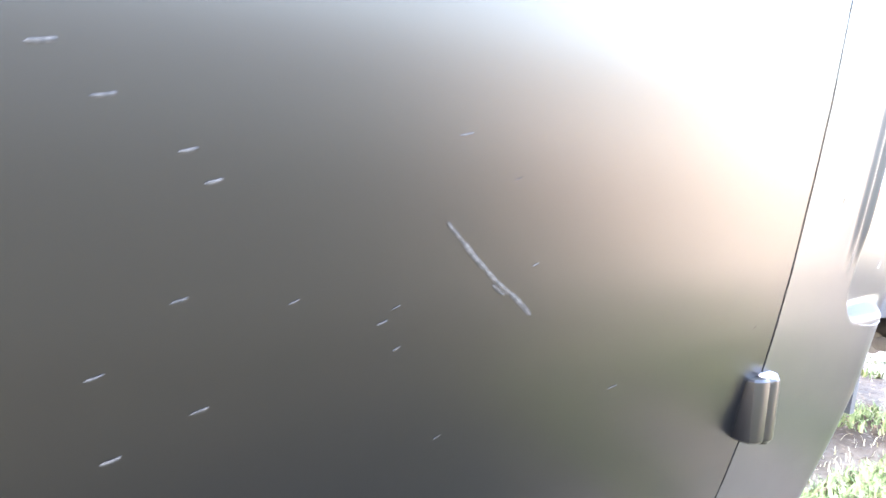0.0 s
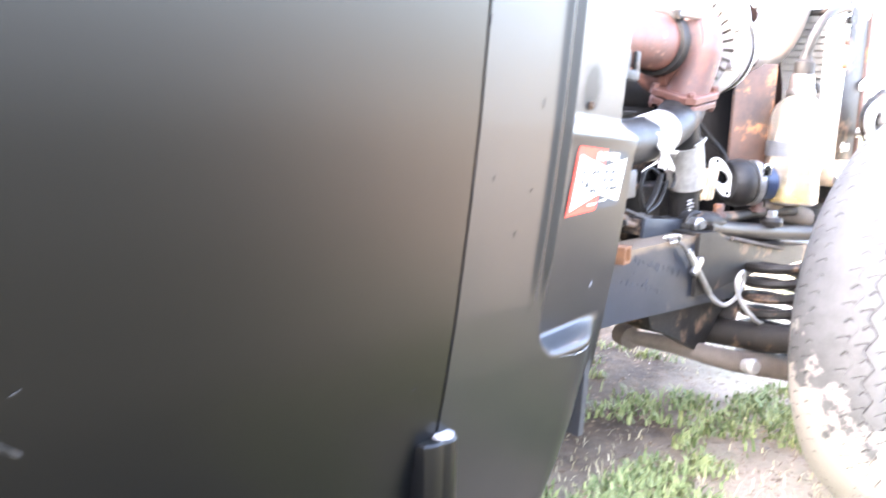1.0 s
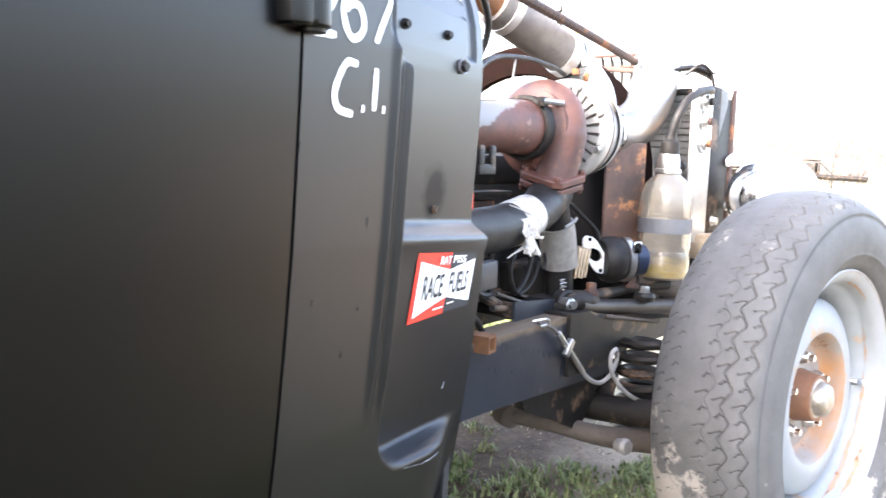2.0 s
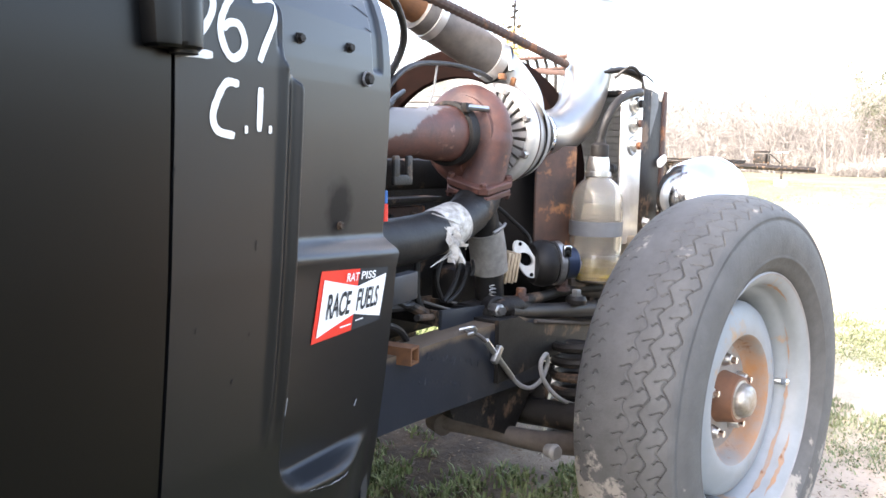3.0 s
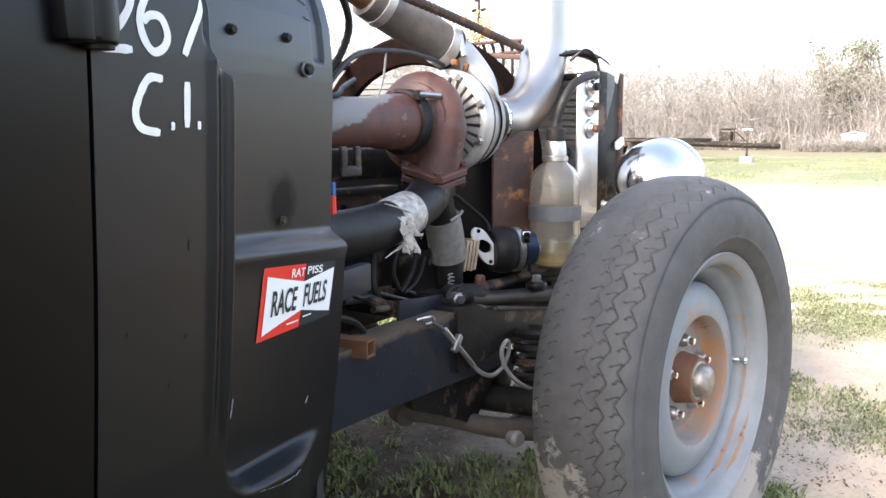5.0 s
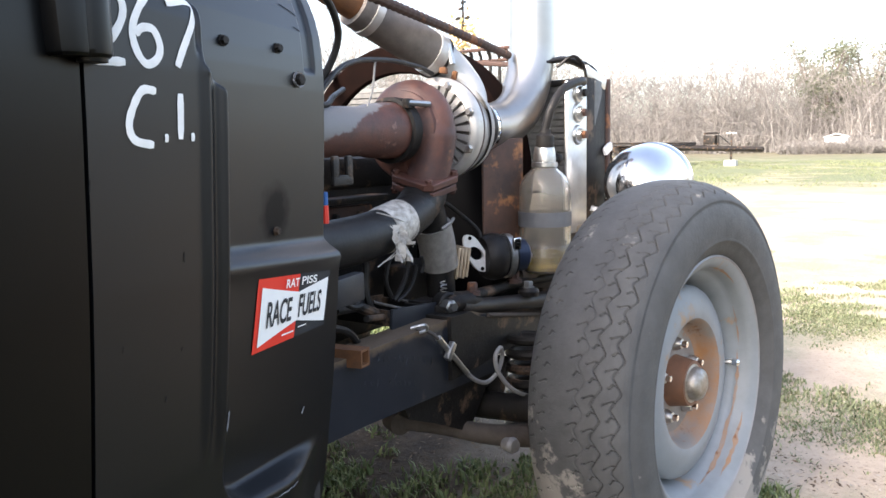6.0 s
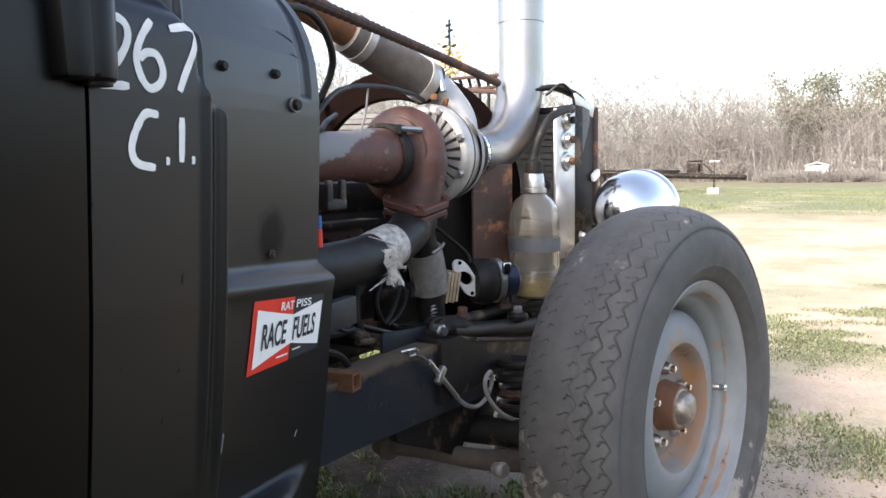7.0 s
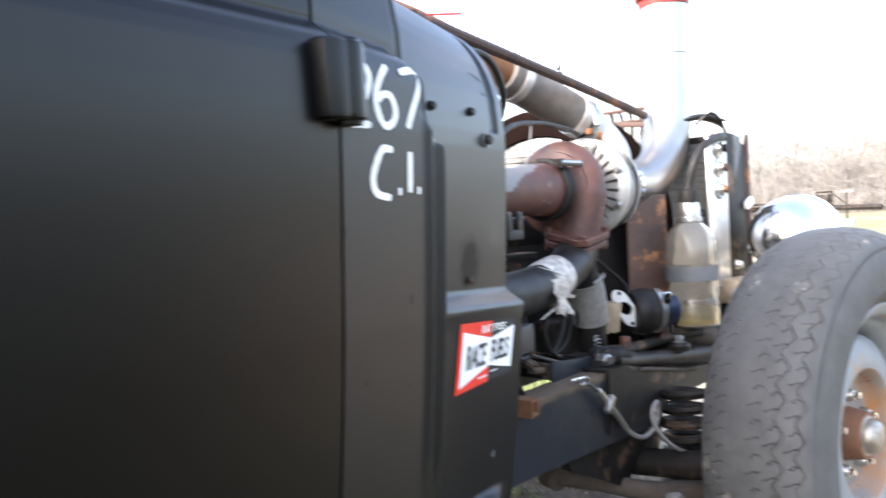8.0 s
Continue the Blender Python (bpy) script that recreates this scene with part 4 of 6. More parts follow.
# ---- wheel ----
STEER = radians(-9)
CAMBER = radians(-1.4)
HUB = Vector((1.822, 0.314, 0.334))
WF, WN = Vector((math.cos(STEER), math.sin(STEER), 0)), Vector((math.sin(STEER), -math.cos(STEER), 0))
WU, WN = Vector((0, 0, math.cos(CAMBER))) + WN * math.sin(CAMBER), WN * math.cos(CAMBER) - Vector((0, 0, math.sin(CAMBER)))


def on_wheel(r, a, n):
    return HUB + WF * (r * math.cos(a)) + WU * (r * math.sin(a)) + WN * n


def tyre_mesh():
    """A worn crossply tyre with zigzag grooves and short cuts in its tread."""
    prof = [(-0.070, 0.228), (-0.086, 0.238), (-0.104, 0.258), (-0.116, 0.284), (-0.114, 0.312), (-0.105, 0.334), (-0.096, 0.346)]
    half = [(0.0705, 0.3285), (0.0695, 0.327), (0.0718, 0.323), (0.0748, 0.316), (0.0785, 0.300), (0.0790, 0.282), (0.0768, 0.266), (0.0765, 0.2645), (0.0772, 0.2620), (0.0760, 0.2595), (0.0740, 0.2580), (0.069, 0.247), (0.062, 0.239), (0.055, 0.234), (0.046, 0.232), (0.036, 0.228)]
    curve = np.array([(n, 0.368 - 0.021 * abs((n + 0.019) / 0.077) ** 2.6) for n in np.linspace(-0.094, 0.056, 151)] + [(0.060, 0.3455), (0.0645, 0.3415), (0.0685, 0.3365), (0.071, 0.331)])
    walked = np.concatenate([[0], np.cumsum(np.hypot(*np.diff(curve, axis=0).T))])
    reach = np.arange(0, walked[-1], 0.00105)  # distance across the tread, shoulder to shoulder
    tread = list(zip(np.interp(reach, walked, curve[:, 0]), np.interp(reach, walked, curve[:, 1])))
    zig = np.interp((0.057, 0.031, 0.006, -0.050, -0.074), np.interp(reach, walked, curve[:, 0]), reach)
    rows = prof + tread + half
    start, stop = len(prof), len(prof) + len(tread)
    count = 2200
    ang = np.linspace(0, math.tau, count, endpoint=False)
    turns = 46
    u = ang / math.tau * turns
    verts = np.empty((len(rows), count, 3))
    groove = np.zeros((len(rows), count))
    f, n_, z_ = np.array(WF), np.array(WN), np.array(WU)
    saw = lambda t: 4 * np.abs(t - np.floor(t + 0.5)) - 1
    worn = 0.75 + 0.5 * np.array([noise.noise((math.cos(a) * 2.2, math.sin(a) * 2.2, 4.0)) for a in ang])
    for i, (n, r) in enumerate(rows):
        rr = np.full(count, r)
        if start <= i < stop:
            cut = np.zeros(count)
            for k, (v, deep) in enumerate(zip(zig, (1.0, 1.0, 0.30, 0.85, 0.9))):
                across = reach[i - start]
                line = v + 0.0066 * np.clip(1.25 * saw(u + 0.12 * k), -1, 1)
                cut = np.maximum(cut, (deep if k < 3 else 0.0) * np.clip(1.5 - np.abs(across - line) / 0.0011, 0, 1))
                gap = line - across
                for q in (0.1, 0.6):
                    hook = 0.055 * np.sin(np.clip(gap / 0.0165, 0, 1) * 5.2)  # each sipe curls like a flat S
                    along_ = np.abs(((u + 0.12 * k + q + 0.1 + hook) % 1.0) - 0.5) / turns * math.tau * 0.36
                    sipe = 0.75 if k == 2 else 0.85 * deep
                    cut = np.maximum(cut, sipe * np.clip(1.4 - along_ / 0.0011, 0, 1) * ((gap > 0) & (gap < 0.0165)))
            groove[i] = np.clip(cut * worn, 0, 1)
            rr = rr - 0.0050 * groove[i]
        rr = rr + 0.0006 * np.sin(ang * 3 + 1)
        verts[i] = np.array(HUB) + np.outer(rr * np.cos(ang), f) + np.outer(rr * np.sin(ang), z_) + n * n_
    idx = np.arange(len(rows) * count).reshape(len(rows), count)
    a, b = idx[:-1], idx[1:]
    faces = np.stack([a, np.roll(a, -1, 1), np.roll(b, -1, 1), b], -1).reshape(-1, 4)
    me = raw_mesh("tyre", verts.reshape(-1, 3), faces)
    me.polygons.foreach_set("use_smooth", np.ones(len(me.polygons), bool))
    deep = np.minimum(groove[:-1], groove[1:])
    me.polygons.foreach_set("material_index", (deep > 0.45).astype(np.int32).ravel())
    return me


def wheel_lathe(profile, seg=64):
    return lathe(HUB, WN, profile, seg)


wheel = part("wheel", wheel_lathe([(-0.064, 0.222), (-0.070, 0.236), (-0.073, 0.236), (-0.069, 0.214), (-0.055, 0.205), (-0.020, 0.200), (0.012, 0.206), (0.026, 0.214), (0.040, 0.219), (0.048, 0.229), (0.052, 0.2345),
                                   (0.0555, 0.2345), (0.0575, 0.2310), (0.0560, 0.2275), (0.0525, 0.2215), (0.0470, 0.2145), (0.0400, 0.2100), (0.0290, 0.2065), (0.0240, 0.2045), (0.0205, 0.2005), (0.0150, 0.1960), (0.0040, 0.1900), (-0.012, 0.1850), (-0.045, 0.1790)], 120),
             WHEEL_PAINT, truck, "steel front wheel in chalky blue-grey paint, steered outward")
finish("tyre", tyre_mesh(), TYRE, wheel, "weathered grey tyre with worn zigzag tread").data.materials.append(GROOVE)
part("wheel_disc", wheel_lathe([(-0.045, 0.1775), (-0.010, 0.1775), (0.002, 0.1765), (0.0075, 0.1735), (0.0125, 0.1665), (0.0175, 0.1560), (0.0215, 0.1440), (0.0240, 0.1330), (0.0240, 0.1240), (0.0225, 0.1180)], 96), WHEEL_PAINT, wheel)
part("rim_lip", wheel_lathe([(0.0545, 0.2262), (0.0568, 0.2288), (0.0585, 0.2312), (0.0568, 0.2340), (0.0540, 0.2350)], 120), BARE_GREY, wheel, "worn bare rim edge")
part("rust_ring", wheel_lathe([(0.0225, 0.1180), (0.0175, 0.1135), (0.004, 0.1085), (-0.0095, 0.1045), (-0.0145, 0.0985), (-0.0155, 0.0950)], 96), RING_RUST, wheel, "orange rust round the wheel centre")
centre = part("wheel_centre", wheel_lathe([(-0.0155, 0.0955), (-0.016, 0.085), (-0.014, 0.055), (-0.014, 0.0)], 48), HUB_RUST, wheel, "rust-stained wheel centre")
part("hub", wheel_lathe([(-0.014, 0.048), (-0.006, 0.046), (0.006, 0.044), (0.022, 0.041), (0.024, 0.0)], 36), HUB_IRON, wheel, "rusty brown hub")
part("hub_cap", wheel_lathe([(0.016, 0.036), (0.022, 0.036), (0.024, 0.031), (0.032, 0.030), (0.039, 0.026), (0.044, 0.016), (0.046, 0)], 32), DULL_CAP, wheel, "dull bare metal dust cap")


def rust_streak(a0, a1, r0, r1, n0, n1, seed):
    """A ragged run of rust that follows the barrel of the wheel."""
    bm, rows = bmesh.new(), []
    for i in range(61):
        t = i / 60
        a = a0 + (a1 - a0) * t
        wide = max(0.06, math.sin(math.pi * t) * (0.55 + 0.6 * noise.noise((t * 9, seed, 0))))
        mid = 0.5 + 0.25 * noise.noise((t * 5, seed, 3))
        row = []
        for s in (-0.5, 0.5):
            q = min(1.0, max(0.0, mid + s * wide))
            row.append(bm.verts.new(on_wheel(r0 + (r1 - r0) * q - 0.0012, a, n0 + (n1 - n0) * q + 0.0008)))
        rows.append(row)
    for p, q in zip(rows, rows[1:]):
        bm.faces.new((p[0], p[1], q[1], q[0]))
    return part("rust_streak", bm, RING_RUST, wheel, "orange rust streak")


rust_streak(-1.45, -0.35, 0.1965, 0.2060, 0.015, 0.028, 1.0)
rust_streak(-0.55, 0.10, 0.2005, 0.2060, 0.020, 0.028, 4.0)
rust_streak(0.15, 0.60, 0.2045, 0.2065, 0.024, 0.029, 6.0)
rust_streak(0.9, 1.5, 0.2100, 0.2145, 0.040, 0.047, 7.0)
rust_streak(-1.2, -0.5, 0.2080, 0.2145, 0.034, 0.047, 9.0)
for k in range(5):
    a = math.pi / 2 + k * math.tau / 5
    at = on_wheel(0.0699, a, -0.014)
    nut = part("lug_nut", lathe(at, WN, [(0, 0.013), (0.006, 0.013), (0.011, 0.0105), (0.016, 0.009), (0.019, 0)], 12), STEEL, wheel)
    part("stud", lathe(at + WN * 0.012, WN, [(0, 0.006), (0.014, 0.006), (0.016, 0)], 10), MIRROR, nut)
at = on_wheel(0.1905, -0.02, 0.003)
valve = part("valve", tube([at, at + WN * 0.016 + WF * 0.004], 0.006, 10, 1), STEEL, wheel)
part("valve_cap", lathe(at + WN * 0.016 + WF * 0.004, WN, [(0, 0.008), (0.010, 0.008), (0.013, 0.005), (0.014, 0)], 12), MIRROR, valve)
part("brake_drum", wheel_lathe([(-0.075, 0), (-0.075, 0.13), (-0.02, 0.13), (-0.02, 0)], 40), GREASE, wheel)
FAR = Vector((HUB.x, 2 * CY - HUB.y, HUB.z))
far_wheel = part("far_wheel", lathe(FAR, (-WN.x, -WN.y, 0), [(-0.01, 0), (-0.014, 0.1), (0.014, 0.15), (0.0, 0.2), (0.052, 0.248), (0.04, 0.24)], 64), WHEEL_PAINT, truck)
part("tyre", lathe(FAR, (-WN.x, -WN.y, 0), [(-0.07, 0.228), (-0.104, 0.258), (-0.116, 0.284), (-0.105, 0.334), (-0.06, 0.364), (0.02, 0.364), (0.063, 0.341), (0.079, 0.296), (0.070, 0.258), (0.040, 0.240)], 80), TYRE, far_wheel)

# ---- engine ----
part("gearbox", box((1.0, CY, 0.36), (0.7, 0.3, 0.3), bevel=0.05), GREASE, truck)
engine = part("engine_block", box((1.66, CY + 0.02, 0.52), (0.70, 0.42, 0.34), bevel=0.02), GREASE, truck, "greasy black engine block")
part("cylinder_head", box((1.66, CY - 0.02, 0.715), (0.68, 0.34, 0.07), bevel=0.012), GREASE, engine)
part("valve_cover", box((1.66, CY + 0.03, 0.78), (0.66, 0.24, 0.07), bevel=0.02), GREASE, engine)
part("side_cover", box((1.56, 0.978, 0.60), (0.42, 0.02, 0.10), bevel=0.006), RUST_DARK, engine)
part("ledge", box((1.55, 0.955, 0.665), (0.46, 0.05, 0.012), bevel=0.003), GREASE, engine)
for k in range(5):
    part("bolt", hex_head((1.40 + k * 0.08, 0.967, 0.63), (0, -1, 0), 0.007, 0.01), GREASE, engine)
part("oil_pan", box((1.62, CY, 0.30), (0.5, 0.3, 0.14), bevel=0.03), GREASE, engine)
part("bell_housing", lathe((1.20, CY, 0.5), (1, 0, 0), [(0, 0), (0, 0.16), (0.12, 0.21), (0.13, 0.21), (0.13, 0)], 32), GREASE, engine)
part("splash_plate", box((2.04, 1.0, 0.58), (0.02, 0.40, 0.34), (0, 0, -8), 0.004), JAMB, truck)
part("fan_pulley", lathe((2.03, CY, 0.62), (1, 0, 0), [(0, 0), (0, 0.09), (0.01, 0.09), (0.02, 0.075), (0.03, 0.09), (0.04, 0.09), (0.04, 0)], 32), GREASE, engine)

# ---- turbocharger ----
AX = Vector((1.0, 0.0, 0.02)).normalized()
TC = Vector((1.70, 0.82, 0.802))


def along(d, dy=0.0, dz=0.0):
    return TC + AX * d + Vector((0, dy, dz))


def volute(at, axis, r0, r1, thick, seg=56, start=0.0, sense=1.0):
    """A snail-shaped housing: a tube whose section grows as it winds round the axis."""
    bm = bmesh.new()
    w, u, v = frame_of(axis)
    rows = []
    for i in range(seg + 1):
        t = i / seg
        a = start + sense * t * math.tau
        grow = 0.55 + 0.45 * t
        rad = thick * grow
        c = r0 + (r1 - r0) * t - rad
        ring = []
        for k in range(16):
            b = k / 16 * math.tau
            rr = c + rad * math.cos(b)
            ring.append(bm.verts.new(Vector(at) + w * (rad * 0.95 * math.sin(b)) + (u * math.cos(a) + v * math.sin(a)) * rr))
        rows.append(ring)
    for p, q in zip(rows, rows[1:]):
        for k in range(16):
            bm.faces.new((p[k], p[(k + 1) % 16], q[(k + 1) % 16], q[k]))
    bm.faces.new(rows[0])
    bm.faces.new(rows[-1][::-1])
    return bm


turbo = part("turbine_housing", volute(along(0.012), AX, 0.090, 0.106, 0.050, start=-math.pi * 0.45, sense=1), RUST_RED, truck, "red-brown rusted turbocharger with aluminium compressor")
part("turbine_core", lathe(along(-0.045), AX, [(0, 0), (0, 0.050), (0.012, 0.056), (0.02, 0.075), (0.07, 0.08), (0.085, 0.06), (0.085, 0)], 36), RUST_RED, turbo)
part("inlet_neck", tube([along(0.012, -0.052, 0.065), along(0.012, -0.056, 0.03), along(0.012, -0.054, -0.01), along(0.008, -0.046, -0.06), along(0.002, -0.036, -0.105)], [0.006, 0.030, 0.042, 0.041, 0.042], 28), RUST_RED, turbo)


fl = Vector((1.700, 0.786, 0.703))
# the joint is tipped towards the near side
FLANGE = Matrix.Translation(fl) @ Matrix.Rotation(radians(17), 4, (0.515, -0.856, 0)) @ Matrix.Rotation(radians(5), 4, (0.856, 0.515, 0)) @ pose(0, 0, 0, 0, 0, -5)


def flange_plate(z, size, thick):
    """A square plate with clipped, rounded corners."""
    bm = bmesh.new()
    h, c = size / 2, size * 0.13
    rim = [(h - c, -h), (h, -h + c), (h, h - c), (h - c, h), (-h + c, h), (-h, h - c), (-h, -h + c), (-h + c, -h)]
    rows = [[bm.verts.new(FLANGE @ Vector((x * k, y * k, z + d))) for x, y in rim] for d, k in ((0, 0.97), (0.002, 1.0), (thick - 0.002, 1.0), (thick, 0.97))]
    for a, b in zip(rows, rows[1:]):
        for k in range(8):
            bm.faces.new((a[k], a[(k + 1) % 8], b[(k + 1) % 8], b[k]))
    bm.faces.new(rows[0][::-1])
    bm.faces.new(rows[-1])
    return bm


flange_top = part("inlet_flange", flange_plate(0.0, 0.104, 0.014), RUST_RED, turbo)
part("inlet_flange", flange_plate(-0.0165, 0.101, 0.013), RUST_RED, turbo)
part("joint_gasket", flange_plate(-0.0035, 0.094, 0.0035), GREASE, turbo)
for a, b in ((-1, -1), (1, -1), (1, 1), (-1, 1)):
    p = FLANGE @ Vector((a * 0.040, b * 0.040, 0.013))
    part("bolt", hex_head(p, FLANGE.to_3x3() @ Vector((0, 0, 1)), 0.0075, 0.009), RUST_RED, flange_top)
    p = FLANGE @ Vector((a * 0.040, b * 0.040, -0.016))
    part("nut", hex_head(p, FLANGE.to_3x3() @ Vector((0, 0, -1)), 0.007, 0.010), RUST_RED, flange_top)

part("down_pipe", lathe(along(-0.045), AX, [(-0.42, 0), (-0.42, 0.043), (-0.11, 0.044), (-0.09, 0.049), (-0.03, 0.053), (0.0, 0.054), (0, 0)], 36), PIPE_RUST, truck, "rusted exhaust down pipe")
part("v_band_clamp", lathe(along(-0.055), AX, [(-0.014, 0.055), (-0.012, 0.062), (0.012, 0.062), (0.014, 0.055)], 40), GREASE, turbo, "dark v-band clamp")
part("clamp_bolt", tube([along(-0.075, -0.045, 0.050), along(-0.02, -0.062, 0.047)], 0.006, 8), STEEL, turbo)
part("clamp_lug", box(along(-0.065, -0.045, 0.048), (0.03, 0.012, 0.018), (0, 0, 10), 0.002), GREASE, turbo)
part("bearing_housing", lathe(along(0.05), AX, [(0, 0.05), (0.02, 0.045), (0.05, 0.05), (0.06, 0.06)], 28), RUST_RED, turbo)

# compressor with its finned back plate
comp = part("compressor_housing", volute(along(0.158), AX, 0.086, 0.104, 0.036, start=math.pi * 0.62, sense=-1), ALUMINIUM, turbo, "bright cast-aluminium compressor housing")
# plate coloured darker than its fins, as shade in the gaps
part("back_plate", lathe(along(0.095), AX, [(0, 0.03), (0.002, 0.085), (0.012, 0.092), (0.03, 0.094), (0.036, 0.088), (0.036, 0.03)], 48), DARK_ALU, comp)
for k in range(26):
    a = k * math.tau / 26
    w, u, v = frame_of(AX)
    r = u * math.cos(a) + v * math.sin(a)
    t = w.cross(r)
    bm = bmesh.new()
    c0 = along(0.090)
    q = [c0 + r * rr + t * s * (0.0034 + 0.070 * (rr - 0.042)) + w * h for rr, h in ((0.042, 0.0), (0.088, 0.0), (0.088, -0.008), (0.042, -0.004)) for s in (-1, 1)]
    vs = [bm.verts.new(p) for p in q]
    for f in ((0, 2, 4, 6), (7, 5, 3, 1), (0, 1, 3, 2), (2, 3, 5, 4), (4, 5, 7, 6), (6, 7, 1, 0)):
        bm.faces.new([vs[i] for i in f])
    part("fin", bm, ALUMINIUM, comp, smooth=False)
part("mount_ring", lathe(along(0.092), AX, [(0.004, 0.086), (-0.006, 0.0875), (-0.007, 0.090), (-0.005, 0.0985), (0.0, 0.1035), (0.010, 0.1055), (0.020, 0.1055)], 64), ALUMINIUM, comp)
part("band", lathe(along(0.112), AX, [(0, 0.094), (0.001, 0.1055), (0.006, 0.1055), (0.007, 0.094)], 64), RUST_DARK, comp)
part("compressor_cover", lathe(along(0.16), AX, [(0.0, 0.098), (0.02, 0.094), (0.04, 0.075), (0.055, 0.056), (0.09, 0.052), (0.09, 0.0)], 44), ALUMINIUM, comp)
for k in range(8):
    a = k * math.tau / 8 + 0.35
    w, u, v = frame_of(AX)
    r = u * math.cos(a) + v * math.sin(a)
    part("bolt", hex_head(along(0.087) + r * 0.095, -AX, 0.0075, 0.010), STEEL, comp)
outlet = [(1.872, 0.775, 0.835), (1.884, 0.792, 0.882), (1.870, 0.820, 0.926), (1.842, 0.838, 0.953), (1.812, 0.848, 0.967)]
part("outlet", tube(outlet, [0.033, 0.036, 0.038, 0.039, 0.039], 32), ALUMINIUM, comp)
hose = [Vector((1.836, 0.840, 0.956)), Vector((1.770, 0.862, 0.986)), Vector((1.700, 0.886, 1.018)), Vector((1.645, 0.902, 1.043))]
boost = part("boost_hose", tube(hose, 0.043, 28), HOSE_GREY, truck, "faded brown-grey rubber boost hose")


def band(path, s, r, wide, mat, name, parent):
    a, b = Vector(path[0]), Vector(path[1])
    w = (b - a).normalized()
    c = a + (b - a) * s
    return part(name, lathe(c - w * wide / 2, w, [(0, r - 0.003), (0.0005, r + 0.0015), (wide - 0.0005, r + 0.0015), (wide, r - 0.003)], 32), mat, parent)


band((hose[0], hose[1]), 0.15, 0.044, 0.026, ALUMINIUM, "hose_clamp", boost)
part("clamp_screw", tube([hose[0] + Vector((-0.01, -0.045, -0.02)), hose[0] + Vector((-0.01, -0.035, 0.02))], 0.007, 10), STEEL, boost)
band((hose[0], hose[1]), -0.04, 0.0445, 0.008, RUBBER, "rubber_lip", boost)
band((hose[2], hose[3]), 0.42, 0.044, 0.019, ALUMINIUM, "hose_clamp", boost)
part("charge_pipe", tube([(1.66, 0.898, 1.036), (1.54, 0.930, 1.085), (1.42, 0.955, 1.120), (1.28, 0.975, 1.14)], 0.030, 24), RUST_ORANGE, truck, "orange-rusted charge pipe")
part("bracket", box((1.800, 0.800, 0.922), (0.024, 0.014, 0.012), (0, 0, 20), 0.002), RUST_ORANGE, comp)
part("fitting", lathe((1.822, 0.790, 0.905), (0, -0.3, 1), [(0, 0.006), (0.016, 0.006), (0.018, 0)], 6), RUST_ORANGE, comp)

# intake stack
stack_path = [along(0.245), along(0.29, -0.002, 0.0), along(0.36, -0.006, 0.006), along(0.435, -0.012, 0.04), along(0.486, -0.016, 0.10), along(0.512, -0.018, 0.17), along(0.516, -0.018, 0.25), along(0.516, -0.018, 0.42)]
stack = part("intake_pipe", tube(stack_path, 0.0565, 40), CHROME, truck, "polished metal intake elbow and upright tube")
part("coupler", lathe(along(0.226), AX, [(0, 0.050), (0.001, 0.0605), (0.048, 0.0605), (0.049, 0.050)], 36), RUBBER, stack)
part("hose_clamp", lathe(along(0.256), AX, [(0, 0.058), (0.001, 0.0622), (0.011, 0.0622), (0.012, 0.058)], 36), MIRROR, stack)
part("clamp_screw", tube([along(0.258, -0.03, -0.055), along(0.258, -0.01, -0.063)], 0.006, 8), STEEL, stack)
top = along(0.516, -0.018, 0.42)
part("collar", lathe(top, (0, 0, 1), [(-0.10, 0.057), (-0.099, 0.0585), (0.03, 0.0585), (0.031, 0.05)], 40), CHROME, stack)
part("filter_base", lathe(top + Vector((0, 0, 0.02)), (0, 0, 1), [(0, 0.05), (0.002, 0.062), (0.014, 0.064), (0.018, 0.060), (0.022, 0.070), (0.034, 0.072), (0.036, 0.05)], 40), RED_RING, stack, "red rubber filter base ring")
part("air_filter", lathe(top + Vector((0, 0, 0.056)), (0, 0, 1), [(0, 0.05), (0, 0.08), (0.01, 0.084), (0.14, 0.07), (0.15, 0.06), (0.15, 0)], 40), STEEL, stack)

# oil and water lines over the turbo
for pts, r in (([(1.30, 0.72, 0.83), (1.42, 0.75, 0.90), (1.58, 0.79, 0.925), (1.72, 0.81, 0.925), (1.78, 0.815, 0.915)], 0.0048),
               ([(1.22, 0.70, 1.0), (1.32, 0.71, 1.0), (1.385, 0.73, 0.94), (1.36, 0.76, 0.86), (1.30, 0.80, 0.80)], 0.006),
               ([(1.70, 0.83, 0.685), (1.781, 0.80, 0.658), (1.861, 0.80, 0.621), (1.900, 0.785, 0.588), (1.905, 0.775, 0.560)], 0.0045),
               ([(1.30, 0.80, 0.86), (1.42, 0.80, 0.84), (1.5, 0.84, 0.86), (1.6, 0.9, 0.88)], 0.005)):
    part("rubber_line", tube(pts, r, 10), RUBBER, truck)
part("wire_tie", tube([(1.545, 0.78, 0.922), (1.54, 0.785, 0.87), (1.53, 0.79, 0.84)], 0.002, 6), CABLE, truck)

